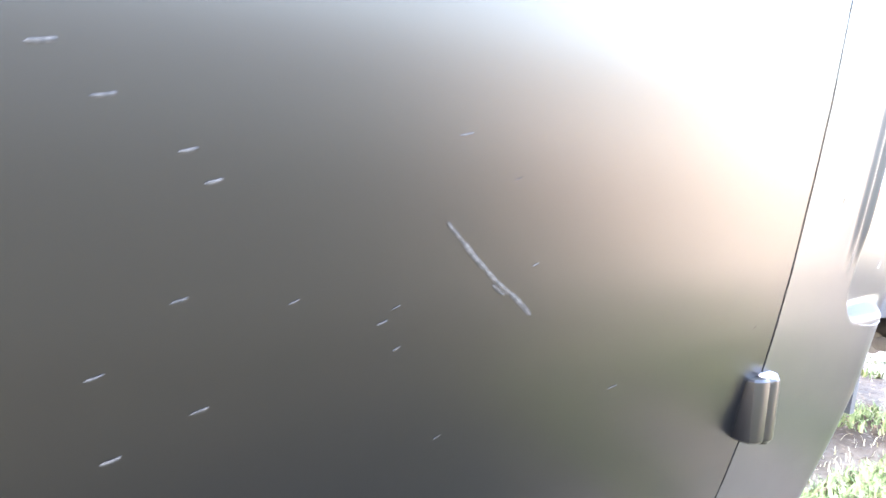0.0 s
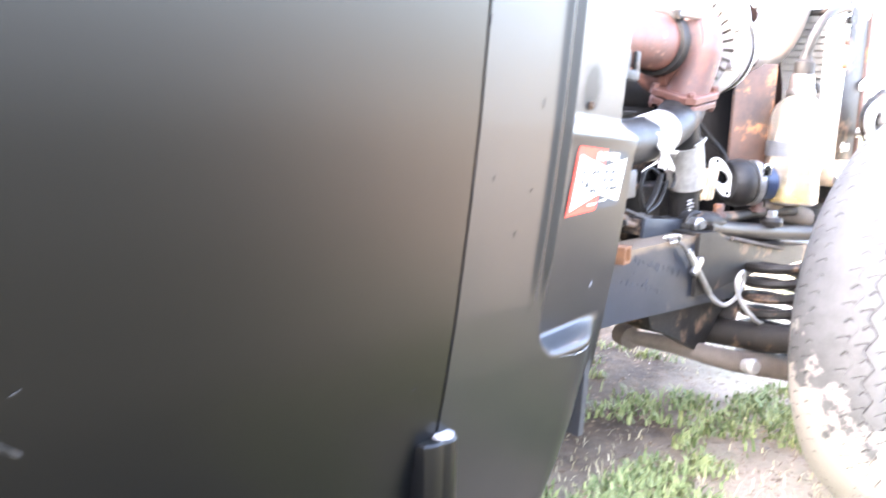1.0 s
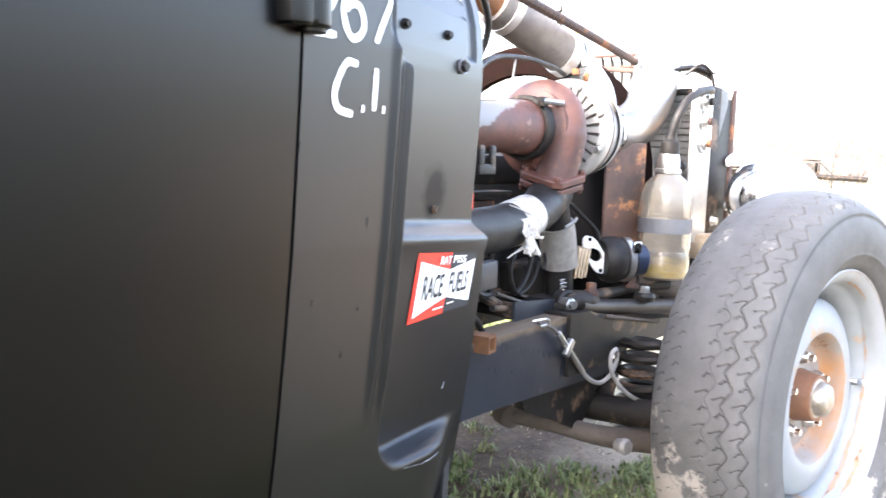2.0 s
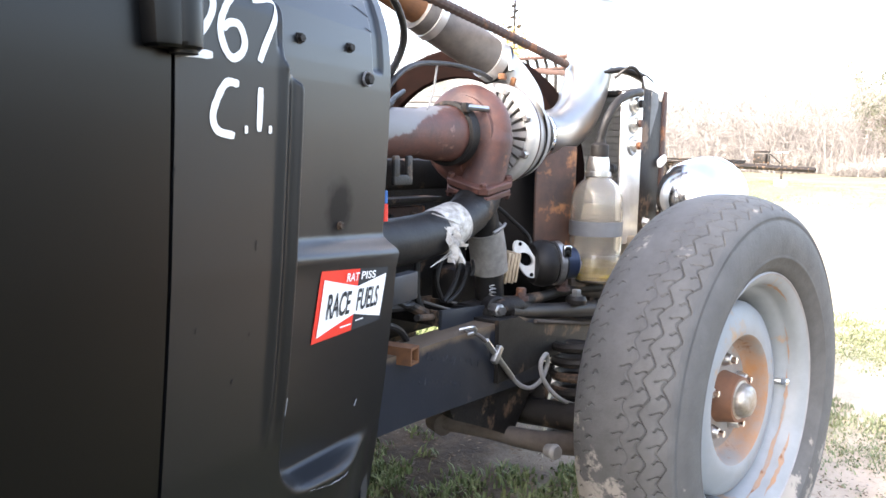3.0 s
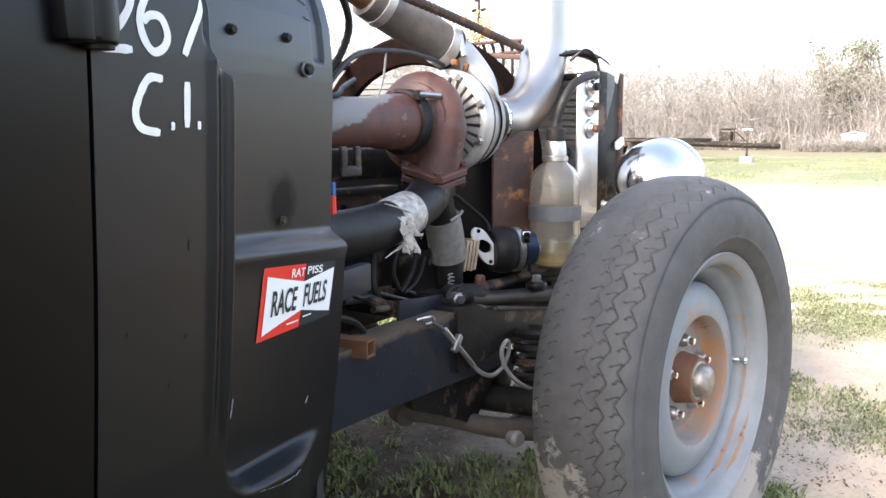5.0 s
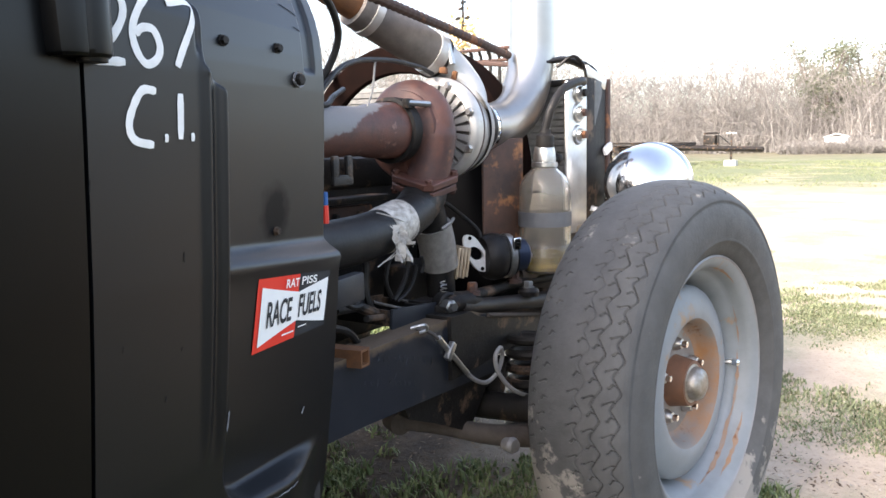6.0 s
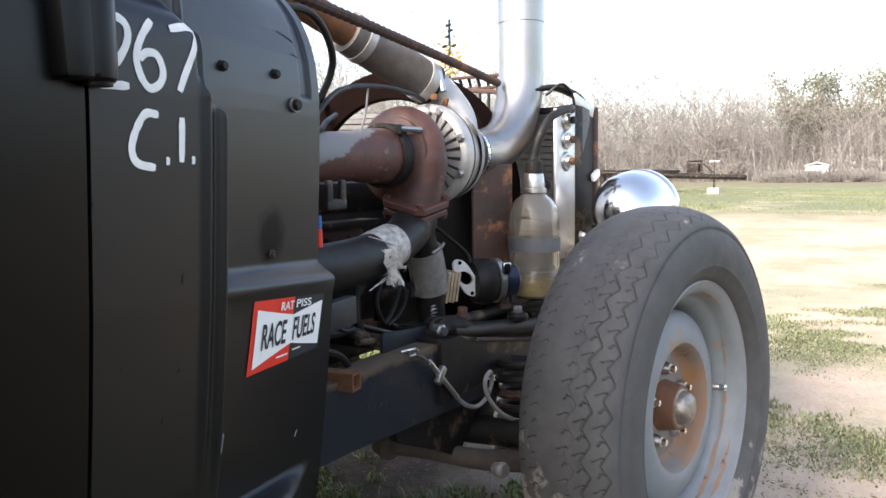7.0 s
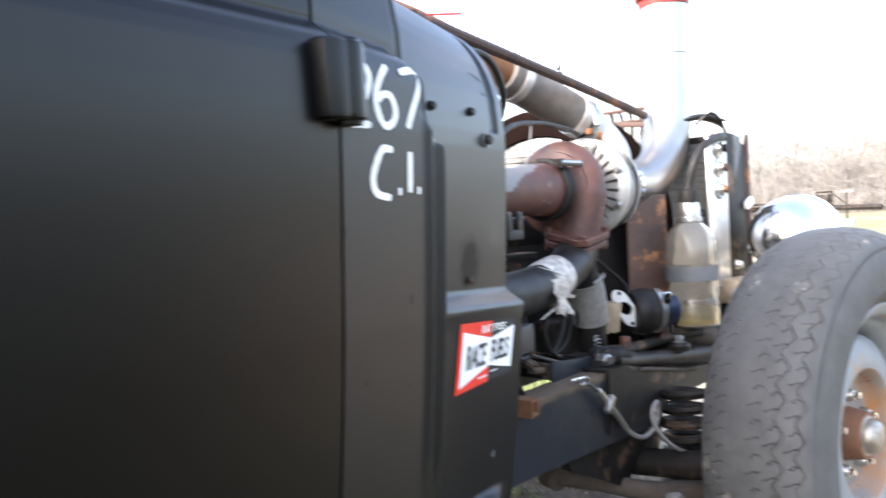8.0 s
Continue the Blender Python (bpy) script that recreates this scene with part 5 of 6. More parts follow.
# exhaust feeding the turbo
feed = part("exhaust_pipe", tube([(1.20, 0.75, 0.625), (1.30, 0.752, 0.616), (1.40, 0.756, 0.614), (1.50, 0.762, 0.619), (1.59, 0.770, 0.632), (1.66, 0.778, 0.652)], [0.041, 0.041, 0.041, 0.041, 0.040, 0.040], 28), RUBBER, truck, "black exhaust pipe with silver foil wrap")
part("foil_wrap", tube([(1.518, 0.7635, 0.6212), (1.540, 0.7655, 0.6240), (1.565, 0.768, 0.6280), (1.592, 0.771, 0.6338)], [0.0415, 0.0435, 0.0430, 0.0415], 28), WRAP, feed)


def rag():
    """The torn, frayed end of the foil wrap that hangs down."""
    bm = bmesh.new()
    g = random.Random(5)
    n, shared = 7, {}

    def spot(c, i, long):
        v = i / 8
        return Vector((1.497 + 0.0062 * c + (0.003 + 0.0012 * c) * v + 0.002 * math.sin(v * 9 + c), 0.724 - 0.010 * v + 0.006 * math.sin(v * 8 + c * 1.7) - 0.004 * (c % 2), 0.636 - long * v))

    for s in range(n):
        long = 0.062 + g.uniform(-0.02, 0.012)
        rows = []
        for i in range(9):
            row = []
            for c in (s, s + 1):
                if i <= 5:
                    row.append(shared.get((c, i)) or shared.setdefault((c, i), bm.verts.new(spot(c, i, 0.060))))
                else:
                    p = spot(c, i, long)
                    p.x += (0.0012 if c == s else -0.0012) * (i - 5) / 2
                    row.append(bm.verts.new(p))
            rows.append(row)
        for a, c in zip(rows, rows[1:]):
            bm.faces.new((a[0], a[1], c[1], c[0]))
    return bm


part("foil_rag", rag(), WRAP, feed)
for pts in ([(1.475, 0.735, 0.660), (1.505, 0.728, 0.651), (1.545, 0.725, 0.638)], [(1.468, 0.730, 0.568), (1.493, 0.724, 0.581), (1.523, 0.722, 0.596)], [(1.478, 0.728, 0.574), (1.498, 0.722, 0.581), (1.518, 0.720, 0.591)]):
    part("loose_thread", tube(pts, 0.0012, 5), WRAP, feed)
part("collector", tube([(1.625, 0.775, 0.642), (1.665, 0.780, 0.657), (1.695, 0.786, 0.675), (1.70, 0.788, 0.692)], [0.038, 0.041, 0.045, 0.048], 24), GREASE, feed)
riser = part("gate_pipe", tube([(1.705, 0.79, 0.665), (1.744, 0.80, 0.612), (1.772, 0.805, 0.555), (1.790, 0.81, 0.46)], [0.034, 0.033, 0.031, 0.030], 22), RUBBER, truck, "black wastegate pipe with a dull silver sleeve")
part("sleeve", tube([(1.746, 0.80, 0.611), (1.766, 0.803, 0.568), (1.780, 0.806, 0.522)], 0.0385, 26), SLEEVE, riser)
part("torn_edge", tube([(1.730, 0.768, 0.606), (1.755, 0.762, 0.617), (1.778, 0.770, 0.622)], 0.0035, 6), SLEEVE, riser)
part("small_spring", tube([(1.728 + 0.006 * math.cos(a), 0.765 + 0.006 * math.sin(a), 0.50 - 0.0012 * a) for a in np.linspace(0, 34, 120)], 0.0013, 5, 1), STEEL, riser)

# wastegate
GATE = Vector((1.862, 0.766, 0.540))
gate_way = Vector((0.80, -0.60, 0.0)).normalized()
gate = part("wastegate", lathe(GATE + gate_way * 0.03 + Vector((0.005, 0.02, -0.012)), gate_way, [(0, 0), (0, 0.042), (0.008, 0.048), (0.024, 0.052), (0.040, 0.050), (0.046, 0.045), (0.070, 0.045), (0.072, 0.0)], 36), RUBBER, truck, "black round wastegate with white flange gasket")


def gasket():
    """An upright oval flange plate with a round port; its bolt holes are laid on later."""
    bm = bmesh.new()
    w = Vector((-0.55, -0.83, 0.0)).normalized()
    u = Vector((0.83, -0.55, 0.0)).normalized()
    v = Vector((-0.36, 0.24, 1)).normalized()
    outer, inner = [], []
    n = 40
    for k in range(n):
        a = k * math.tau / n
        r = 0.024 + 0.021 * abs(math.sin(a)) ** 5
        p = GATE + u * (r * math.cos(a)) + v * (r * math.sin(a))
        q = GATE + (u * math.cos(a) + v * math.sin(a)) * 0.0165
        outer.append((bm.verts.new(p), bm.verts.new(p - w * 0.008)))
        inner.append((bm.verts.new(q), bm.verts.new(q - w * 0.008)))
    for k in range(n):
        j = (k + 1) % n
        bm.faces.new((outer[k][0], outer[j][0], inner[j][0], inner[k][0]))
        bm.faces.new((outer[k][1], inner[k][1], inner[j][1], outer[j][1]))
        bm.faces.new((outer[k][0], outer[k][1], outer[j][1], outer[j][0]))
        bm.faces.new((inner[k][0], inner[j][0], inner[j][1], inner[k][1]))
    return bm, w, v


bm, gw, gv = gasket()
gask = part("flange_gasket", bm, GASKET, gate)
# flat black discs stand for the shade inside two bolt holes
for s in (-1, 1):
    part("bolt_hole_shade", lathe(GATE + gv * s * 0.037, gw, [(0.0, 0.0045), (0.0008, 0.0045), (0.0008, 0)], 12), JAMB, gask)
part("port", lathe(GATE - gw * 0.02, gw, [(0, 0), (0, 0.0172), (0.011, 0.0172)], 24), JAMB, gask)
for k in range(4):
    part("spacer", box(GATE + Vector((-0.048 + 0.007 * k, 0.028 - 0.004 * k, -0.014)), (0.0055, 0.05, 0.066 - 0.004 * (k % 2)), (0, 9, -33), 0.0015), TAN, gate)
part("clamp_ring", lathe(GATE + gate_way * 0.080 + Vector((0.005, 0.02, -0.012)), gate_way, [(0, 0.045), (0.001, 0.049), (0.014, 0.049), (0.015, 0.045)], 32), STEEL, gate)
part("latch", box(GATE + gate_way * 0.088 + Vector((-0.022, -0.020, 0.020)), (0.018, 0.012, 0.026), (0, 0, -37), 0.003), MIRROR, gate)
part("end_cap", lathe(GATE + gate_way * 0.100 + Vector((0.005, 0.02, -0.012)), gate_way, [(0, 0), (0, 0.036), (0.030, 0.035), (0.036, 0.028), (0.036, 0)], 28), NAVY, gate)
part("barb", lathe(GATE + gate_way * 0.136 + Vector((0.005, 0.02, -0.014)), gate_way, [(0, 0.008), (0.012, 0.008), (0.014, 0)], 12), STEEL, gate)

# brackets and clutter beside the cowl
bm = box((1.31, 0.67, 0.722), (0.062, 0.007, 0.016), (0, 0, 12), 0.003)
box((1.289, 0.6655, 0.741), (0.018, 0.007, 0.034), (0, 0, 12), 0.003, bm)
box((1.331, 0.6745, 0.741), (0.018, 0.007, 0.034), (0, 0, 12), 0.003, bm)
part("slotted_bracket", bm, GREASE, truck)
part("frame_bracket", box((1.315, 0.68, 0.556), (0.10, 0.02, 0.044), (0, 0, 10), 0.003), BLUE_BLACK, truck)
for pts, r in (([(1.30, 0.74, 0.50), (1.40, 0.75, 0.47), (1.46, 0.77, 0.43)], 0.006), ([(1.58, 0.84, 0.60), (1.56, 0.83, 0.50), (1.58, 0.82, 0.45)], 0.007),
               ([(1.581, 0.785, 0.57), (1.567, 0.785, 0.546), (1.564, 0.785, 0.52), (1.582, 0.785, 0.487)], 0.0042),
               ([(1.63, 0.78, 0.555), (1.619, 0.78, 0.525), (1.601, 0.78, 0.503), (1.578, 0.78, 0.487)], 0.0042),
               ([(1.672, 0.79, 0.539), (1.657, 0.79, 0.509), (1.633, 0.79, 0.49), (1.602, 0.79, 0.48)], 0.0038),
               ([(1.605, 0.8, 0.564), (1.629, 0.8, 0.563), (1.654, 0.8, 0.547), (1.641, 0.8, 0.515), (1.612, 0.8, 0.485)], 0.0035),
               ([(1.666, 0.775, 0.558), (1.671, 0.775, 0.54), (1.665, 0.775, 0.526)], 0.0036),
               ([(1.434, 0.74, 0.507), (1.411, 0.74, 0.508), (1.385, 0.74, 0.521), (1.372, 0.74, 0.534)], 0.0045)):
    part("rubber_line", tube(pts, r, 8), RUBBER, truck)
part("blue_plug", tube([(1.2580, 0.660, 0.708), (1.2585, 0.660, 0.690)], 0.004, 8, 1), BLUE_PLUG, truck, "blue wiring plug")
part("red_plug", tube([(1.2570, 0.660, 0.689), (1.2570, 0.660, 0.664)], 0.0055, 8, 1), RED, truck, "red wiring plug")
part("brace_rod", tube([(1.47, 0.76, 0.475), (1.60, 0.80, 0.452)], 0.006, 8), GREASE, truck)
part("brace_rod", tube([(1.40, 0.77, 0.50), (1.62, 0.86, 0.462)], 0.007, 8), GREASE, truck)

# ---- radiator ----
RX = 2.27
rad = part("radiator", box((RX + 0.035, CY - 0.04, 0.667), (0.05, 0.98, 0.54), (1.6, 0, 0), bevel=0.004), CORE, truck, "grey finned radiator in a dark steel frame")
for k in range(32):
    part("core_fin", box((RX + 0.006, CY - 0.04, 0.409 + k * 0.0163), (0.014, 0.97, 0.0128), (1.6, 0, 0), bevel=0), CORE, rad)
part("side_plate", box((2.195, 0.678, 0.735), (0.10, 0.008, 0.36), (0, 0, -5), 0.003), SILVER_PLATE, rad, "bright aluminium side plate")
part("side_channel", box((2.300, 0.690, 0.70), (0.11, 0.05, 0.46), (0, 0, -3), 0.008), GREASE, rad)
part("edge_rail", box((2.362, 0.672, 0.70), (0.02, 0.03, 0.46), (0, 0, 0), 0.004), RUST_DARK, rad)
part("top_tank", box((2.305, CY - 0.04, 0.921), (0.065, 0.98, 0.016), bevel=0.005), GREASE, rad)
for z in (0.888, 0.842, 0.790):
    knob = part("port_fitting", lathe((2.195, 0.676, z), (-0.12, -1, 0), [(0, 0.024), (0.004, 0.024), (0.008, 0.021), (0.009, 0.016), (0.018, 0.014), (0.018, 0)], 28), STEEL, rad)
    part("plug", lathe((2.195, 0.660, z), (-0.12, -1, 0), [(0, 0.010), (0.010, 0.010), (0.012, 0)], 6), RUST_DARK if z < 0.88 else GREASE, knob)
part("vent_hose", tube([(2.225, 0.672, 0.915), (2.185, 0.662, 0.915), (2.10, 0.668, 0.893), (2.060, 0.680, 0.850), (2.052, 0.692, 0.80)], 0.0095, 12), RUBBER, rad)
part("top_cover", tube([(2.19, 0.76, 0.965), (2.26, 0.73, 0.975), (2.33, 0.70, 0.955), (2.365, 0.68, 0.915)], [0.012, 0.018, 0.018, 0.010], 12, flat=0.5), RUBBER, rad)
part("white_bracket", box((2.30, 0.672, 0.930), (0.10, 0.012, 0.030), (0, 18, -8), 0.004), SILVER_PLATE, rad)
part("white_tab", box((2.345, 0.655, 0.755), (0.045, 0.012, 0.022), (0, -20, 0), 0.006), WHITE_VINYL, rad)
for x, y, z in ((2.255, 0.66, 0.605), (2.335, 0.655, 0.64)):
    part("bolt", hex_head((x, y, z), (0, -1, 0), 0.010, 0.014), STEEL, rad)
part("wire", tube([(2.18, 0.72, 0.95), (2.20, 0.69, 0.975), (2.24, 0.68, 0.96), (2.25, 0.675, 0.93)], 0.004, 6), RUBBER, rad)
part("mount_plate", box((2.005, 0.776, 0.660), (0.115, 0.008, 0.25), (0, 0, -24), 0.003), STAINED, truck, "rust-streaked mounting plate")
part("foot_block", box((2.24, 0.66, 0.545), (0.10, 0.06, 0.06), (0, 0, -5), 0.008), TAN, truck)
part("corner_knob", lathe((2.19, 0.64, 0.535), (-0.3, -1, 0), [(0, 0.02), (0.01, 0.02), (0.02, 0.012), (0.024, 0)], 16), STEEL, truck)


def shroud():
    bm = bmesh.new()
    c, rows = Vector((2.10, 1.095, 0.70)), []
    for k in range(49):
        a = k * math.tau / 48
        rows.append([bm.verts.new(c + Vector((dx, -math.cos(a) * r, math.sin(a) * r))) for dx, r in ((-0.045, 0.252), (-0.050, 0.256), (-0.052, 0.318), (-0.046, 0.325), (0.035, 0.330), (0.035, 0.316), (-0.035, 0.310), (-0.035, 0.252))])
    for p, q in zip(rows, rows[1:]):
        for k in range(8):
            bm.faces.new((p[k], p[(k + 1) % 8], q[(k + 1) % 8], q[k]))
    return bm


part("fan_shroud", shroud(), SHROUD, rad, "dark brown round fan shroud")
part("shroud_bar", box((2.20, 1.02, 0.985), (0.02, 0.42, 0.012), (6, 0, 0), 0.002), RUST_DARK, rad)
for k in range(9):
    y = 0.86 + k * 0.028
    part("grille_wire", tube([(2.36, y, 0.92), (2.36, y, 1.00), (2.345, y, 1.03)], 0.005, 6), GREASE, rad)
part("grille_bar", tube([(2.36, 0.84, 1.0), (2.36, 1.1, 1.0)], 0.005, 6, 1), RUST_DARK, rad)
part("grille_bar", tube([(2.345, 0.84, 1.03), (2.345, 1.1, 1.03)], 0.005, 6, 1), RUST_DARK, rad)


def rebar():
    """A ribbed steel bar as a brace from the cab to the radiator."""
    a, b = Vector((1.150, 0.7150, 1.0395)), Vector((2.155, 0.838, 0.985))
    n = 150
    bm = bmesh.new()
    w, u, v = frame_of(b - a)
    rows = []
    for i in range(n + 1):
        t = i / n
        p = a.lerp(b, t) + Vector((0, 0, 0.003 * math.sin(t * math.pi)))
        r = 0.0085 + (0.0016 if i % 3 == 0 else 0)
        rows.append([bm.verts.new(p + (u * math.cos(k * math.tau / 10) + v * math.sin(k * math.tau / 10)) * r) for k in range(10)])
    for p, q in zip(rows, rows[1:]):
        for k in range(10):
            bm.faces.new((p[k], p[(k + 1) % 10], q[(k + 1) % 10], q[k]))
    bm.faces.new(rows[0])
    bm.faces.new(rows[-1][::-1])
    return bm


part("rebar_brace", rebar(), RUST_DARK, truck, "rusty ribbed reinforcing bar used as a brace")
part("far_rod", tube([(1.30, 1.30, 0.985), (2.2, 1.30, 0.955)], 0.012, 8), RUST_DARK, truck)
part("red_rod", tube([(1.30, 0.86, 1.095), (1.455, 0.86, 1.124)], 0.0022, 8), RED, truck)

# ---- catch bottle ----
BO = Vector((2.055, 0.695, 0.480))
R = 0.059
bottle = part("catch_bottle", lathe(BO, (0, 0, 1), [(0.0, 0.0), (0.0, R - 0.006), (0.005, R), (0.058, R), (0.064, R - 0.002), (0.070, R), (0.172, R), (0.190, R - 0.001), (0.204, R - 0.005), (0.214, R - 0.010), (0.224, R - 0.018), (0.232, R - 0.028), (0.236, 0.0275), (0.250, 0.0265), (0.250, 0.024), (0.235, 0.0245),
                                                (0.229, R - 0.031), (0.221, R - 0.021), (0.212, R - 0.013), (0.202, R - 0.008), (0.188, R - 0.004), (0.150, R - 0.003), (0.006, R - 0.003), (0.004, R - 0.008), (0.004, 0)], 40), PLASTIC, truck, "hazy clear bottle with yellow fluid, taped to the radiator")
part("fluid", lathe(BO, (0, 0, 1), [(0.0045, 0), (0.0045, R - 0.009), (0.008, R - 0.0035), (0.036, R - 0.0035), (0.036, 0)], 36), FLUID, bottle)
part("tape_band", lathe(BO, (0, 0, 1), [(0.105, R + 0.0003), (0.1052, R + 0.0018), (0.138, R + 0.0018), (0.1382, R + 0.0003)], 40), TAPE, bottle)
part("bottle_cap", lathe(BO, (0, 0, 1), [(0.238, 0.0270), (0.239, 0.0295), (0.248, 0.0295), (0.250, 0.0255), (0.258, 0.0255), (0.270, 0.0245), (0.284, 0.0215), (0.284, 0)], 28), STEEL, bottle, "metal cap with a hose fitting")
part("cap_fitting", lathe((2.052, 0.692, 0.762), (0, 0, 1), [(0, 0), (0, 0.020), (0.006, 0.021), (0.026, 0.020), (0.032, 0.013), (0.040, 0.012), (0.040, 0)], 20), GREASE, bottle)
part("side_tap", lathe((2.075, 0.686, 0.735), (1, -0.3, 0), [(0, 0.008), (0.014, 0.008), (0.016, 0.012), (0.024, 0.012), (0.025, 0)], 14), GREASE, bottle)

# ---- headlight ----
HL = Vector((2.27, 0.54, 0.670))
hl_way = Vector((1, 0, 0))
head = part("headlight", lathe(HL, hl_way, [(-0.10, 0), (-0.097, 0.02), (-0.085, 0.046), (-0.056, 0.072), (-0.02, 0.089), (0.03, 0.095), (0.07, 0.095), (0.075, 0.099), (0.09, 0.099), (0.095, 0.092)], 56), PEARL, truck, "chrome bullet headlight shell")
part("lens", lathe(HL, hl_way, [(0.09, 0.093), (0.105, 0.07), (0.112, 0.04), (0.114, 0)], 40), GLASS, head)
part("headlight_post", tube([(2.31, 0.53, 0.575), (2.31, 0.56, 0.50), (2.31, 0.66, 0.44)], 0.014, 12), GREASE, head)

# added dark block, shuts off sunlit ground showing through beside the wastegate pipe
part("gap_block", box((1.845, 0.93, 0.45), (0.14, 0.06, 0.13), (0, 0, 6), 0.01), GREASE, truck)

# ---- far things ----
rng = np.random.default_rng(7)


def shrub_mesh(seed, stems, tall, spread, forks=4):
    """Bare stems that fork again and again, as three-sided tapered sticks."""
    g = np.random.default_rng(seed)
    segs = []

    def grow(p, d, length, r, depth):
        n = 3
        for _ in range(n):
            d = d + g.normal(0, 0.12, 3)
            d = d / np.linalg.norm(d)
            q = p + d * length / n
            segs.append((p, q, r, max(0.011, r * 0.88)))
            p, r = q, max(0.011, r * 0.88)
        if depth == 0:
            return
        for _ in range(g.integers(2, 4)):
            e = d + g.normal(0, 0.42, 3) + np.array((0, 0, 0.12))
            e = e / np.linalg.norm(e)
            grow(p, e, length * g.uniform(0.6, 0.85), r * 0.76, depth - 1)

    for _ in range(stems):
        a = g.uniform(0, math.tau)
        base = np.array((math.cos(a), math.sin(a), 0)) * g.uniform(0, spread * 0.4)
        lean = g.uniform(0.1, 1.35)
        d = np.array((math.cos(a) * lean, math.sin(a) * lean, 1.0))
        grow(base, d / np.linalg.norm(d), tall * g.uniform(0.26, 0.36), g.uniform(0.03, 0.055), forks)
    a, b = np.array([s[0] for s in segs]), np.array([s[1] for s in segs])
    ra, rb = np.array([s[2] for s in segs]), np.array([s[3] for s in segs])
    w = b - a
    w /= np.linalg.norm(w, axis=1)[:, None]
    u = np.cross(w, (0.3, 0.9, 0.2))
    u /= np.linalg.norm(u, axis=1)[:, None]
    v = np.cross(w, u)
    ring = []
    for base, r in ((a, ra), (b, rb)):
        for k in range(3):
            t = k * math.tau / 3
            ring.append(base + (u * math.cos(t) + v * math.sin(t)) * r[:, None])
    verts = np.stack(ring, 1)
    n = len(segs)
    idx = np.arange(n)[:, None] * 6
    faces = np.concatenate([idx + np.array(f) for f in ((0, 1, 4, 3), (1, 2, 5, 4), (2, 0, 3, 5))])
    return verts.reshape(-1, 3), faces


def gather(kinds, places):
    """Joins many turned and scaled copies into one mesh."""
    vs, fs, n = [], [], 0
    for kind_, x, y, z, s, h, turn in places:
        v, f = kinds[kind_]
        c, q = math.cos(turn), math.sin(turn)
        out = np.empty_like(v)
        out[:, 0] = (v[:, 0] * c - v[:, 1] * q) * s + x
        out[:, 1] = (v[:, 0] * q + v[:, 1] * c) * s + y
        out[:, 2] = v[:, 2] * h + z
        vs.append(out)
        fs.append(f + n)
        n += len(v)
    return np.concatenate(vs), np.concatenate(fs)


kinds = [shrub_mesh(s, 8, 8.6, 4.2) for s in (1, 2, 3, 4, 5)]
places = []
for k in range(150):
    t = rng.uniform(-0.30, 1.0)
    d = rng.uniform(58, 78)
    s = rng.uniform(0.65, 1.2)
    h = s * rng.uniform(0.75, 1.1) * (0.85 if t < 0.16 else 1.0)
    places.append((int(rng.integers(5)), d * math.cos(t), d * math.sin(t), GZ, s * 1.15, h, rng.uniform(0, math.tau)))
for k in range(30):
    t = rng.uniform(0.42, 1.05)
    d = rng.uniform(30, 40)
    s = rng.uniform(0.6, 0.95)
    places.append((int(rng.integers(5)), d * math.cos(t), d * math.sin(t), GZ, s * 0.9, s, rng.uniform(0, math.tau)))
me = raw_mesh("bare_brush", *gather(kinds, places))
tagged(finish("bare_brush", me, TWIGS), "line of tall leafless grey-brown brush", "brush", kind="stuff")

low = [shrub_mesh(s, 8, 1.7, 1.6, 3) for s in (11, 12, 13)]
places = []
for k in range(70):
    t = rng.uniform(-0.25, 0.8)
    d = rng.uniform(53, 62)
    s = rng.uniform(0.6, 1.3)
    places.append((int(rng.integers(3)), d * math.cos(t), d * math.sin(t), GZ, s * 1.4, s, rng.uniform(0, math.tau)))
me = raw_mesh("low_brush", *gather(low, places))
tagged(finish("low_brush", me, TWIGS), "low leafless scrub along the edge of the clearing", "brush", kind="stuff")

def cane_thicket(n, seed):
    """Thousands of thin arching canes that fill the brush."""
    g = np.random.default_rng(seed)
    t = g.uniform(-0.30, 1.0, n)
    d = g.uniform(56, 84, n)
    tall = g.uniform(1.2, 6.6, n) * g.uniform(0.5, 1.15, n)
    tall *= 0.98 + 0.22 * np.sin(t * 37) + 0.14 * np.sin(t * 91 + 1)
    way = g.uniform(0, math.tau, n)
    arch = g.uniform(0.1, 0.8, n) * tall
    r0 = g.uniform(0.010, 0.030, n)
    base = np.stack([d * np.cos(t), d * np.sin(t), np.full(n, GZ)], 1)
    lean = np.stack([np.cos(way), np.sin(way), np.zeros(n)], 1) * arch[:, None]
    u = np.stack([-np.sin(way), np.cos(way), np.zeros(n)], 1)
    v = np.stack([np.cos(way), np.sin(way), np.zeros(n)], 1)
    steps, rows = 6, []
    for i in range(steps):
        s = i / (steps - 1)
        p = base + lean * s * s + np.stack([np.zeros(n), np.zeros(n), tall * (s - 0.18 * s ** 3)], 1)
        r = (r0 * (1 - 0.75 * s))[:, None]
        for k in range(3):
            rows.append(p + (u * math.cos(k * math.tau / 3) + v * math.sin(k * math.tau / 3)) * r)
    verts = np.stack(rows, 1).reshape(-1, 3)
    i0 = np.arange(n)[:, None] * steps * 3
    faces = [i0 + np.array((j * 3 + k, j * 3 + (k + 1) % 3, j * 3 + 3 + (k + 1) % 3, j * 3 + 3 + k)) for j in range(steps - 1) for k in range(3)]
    return raw_mesh("cane_thicket", verts, np.concatenate(faces))


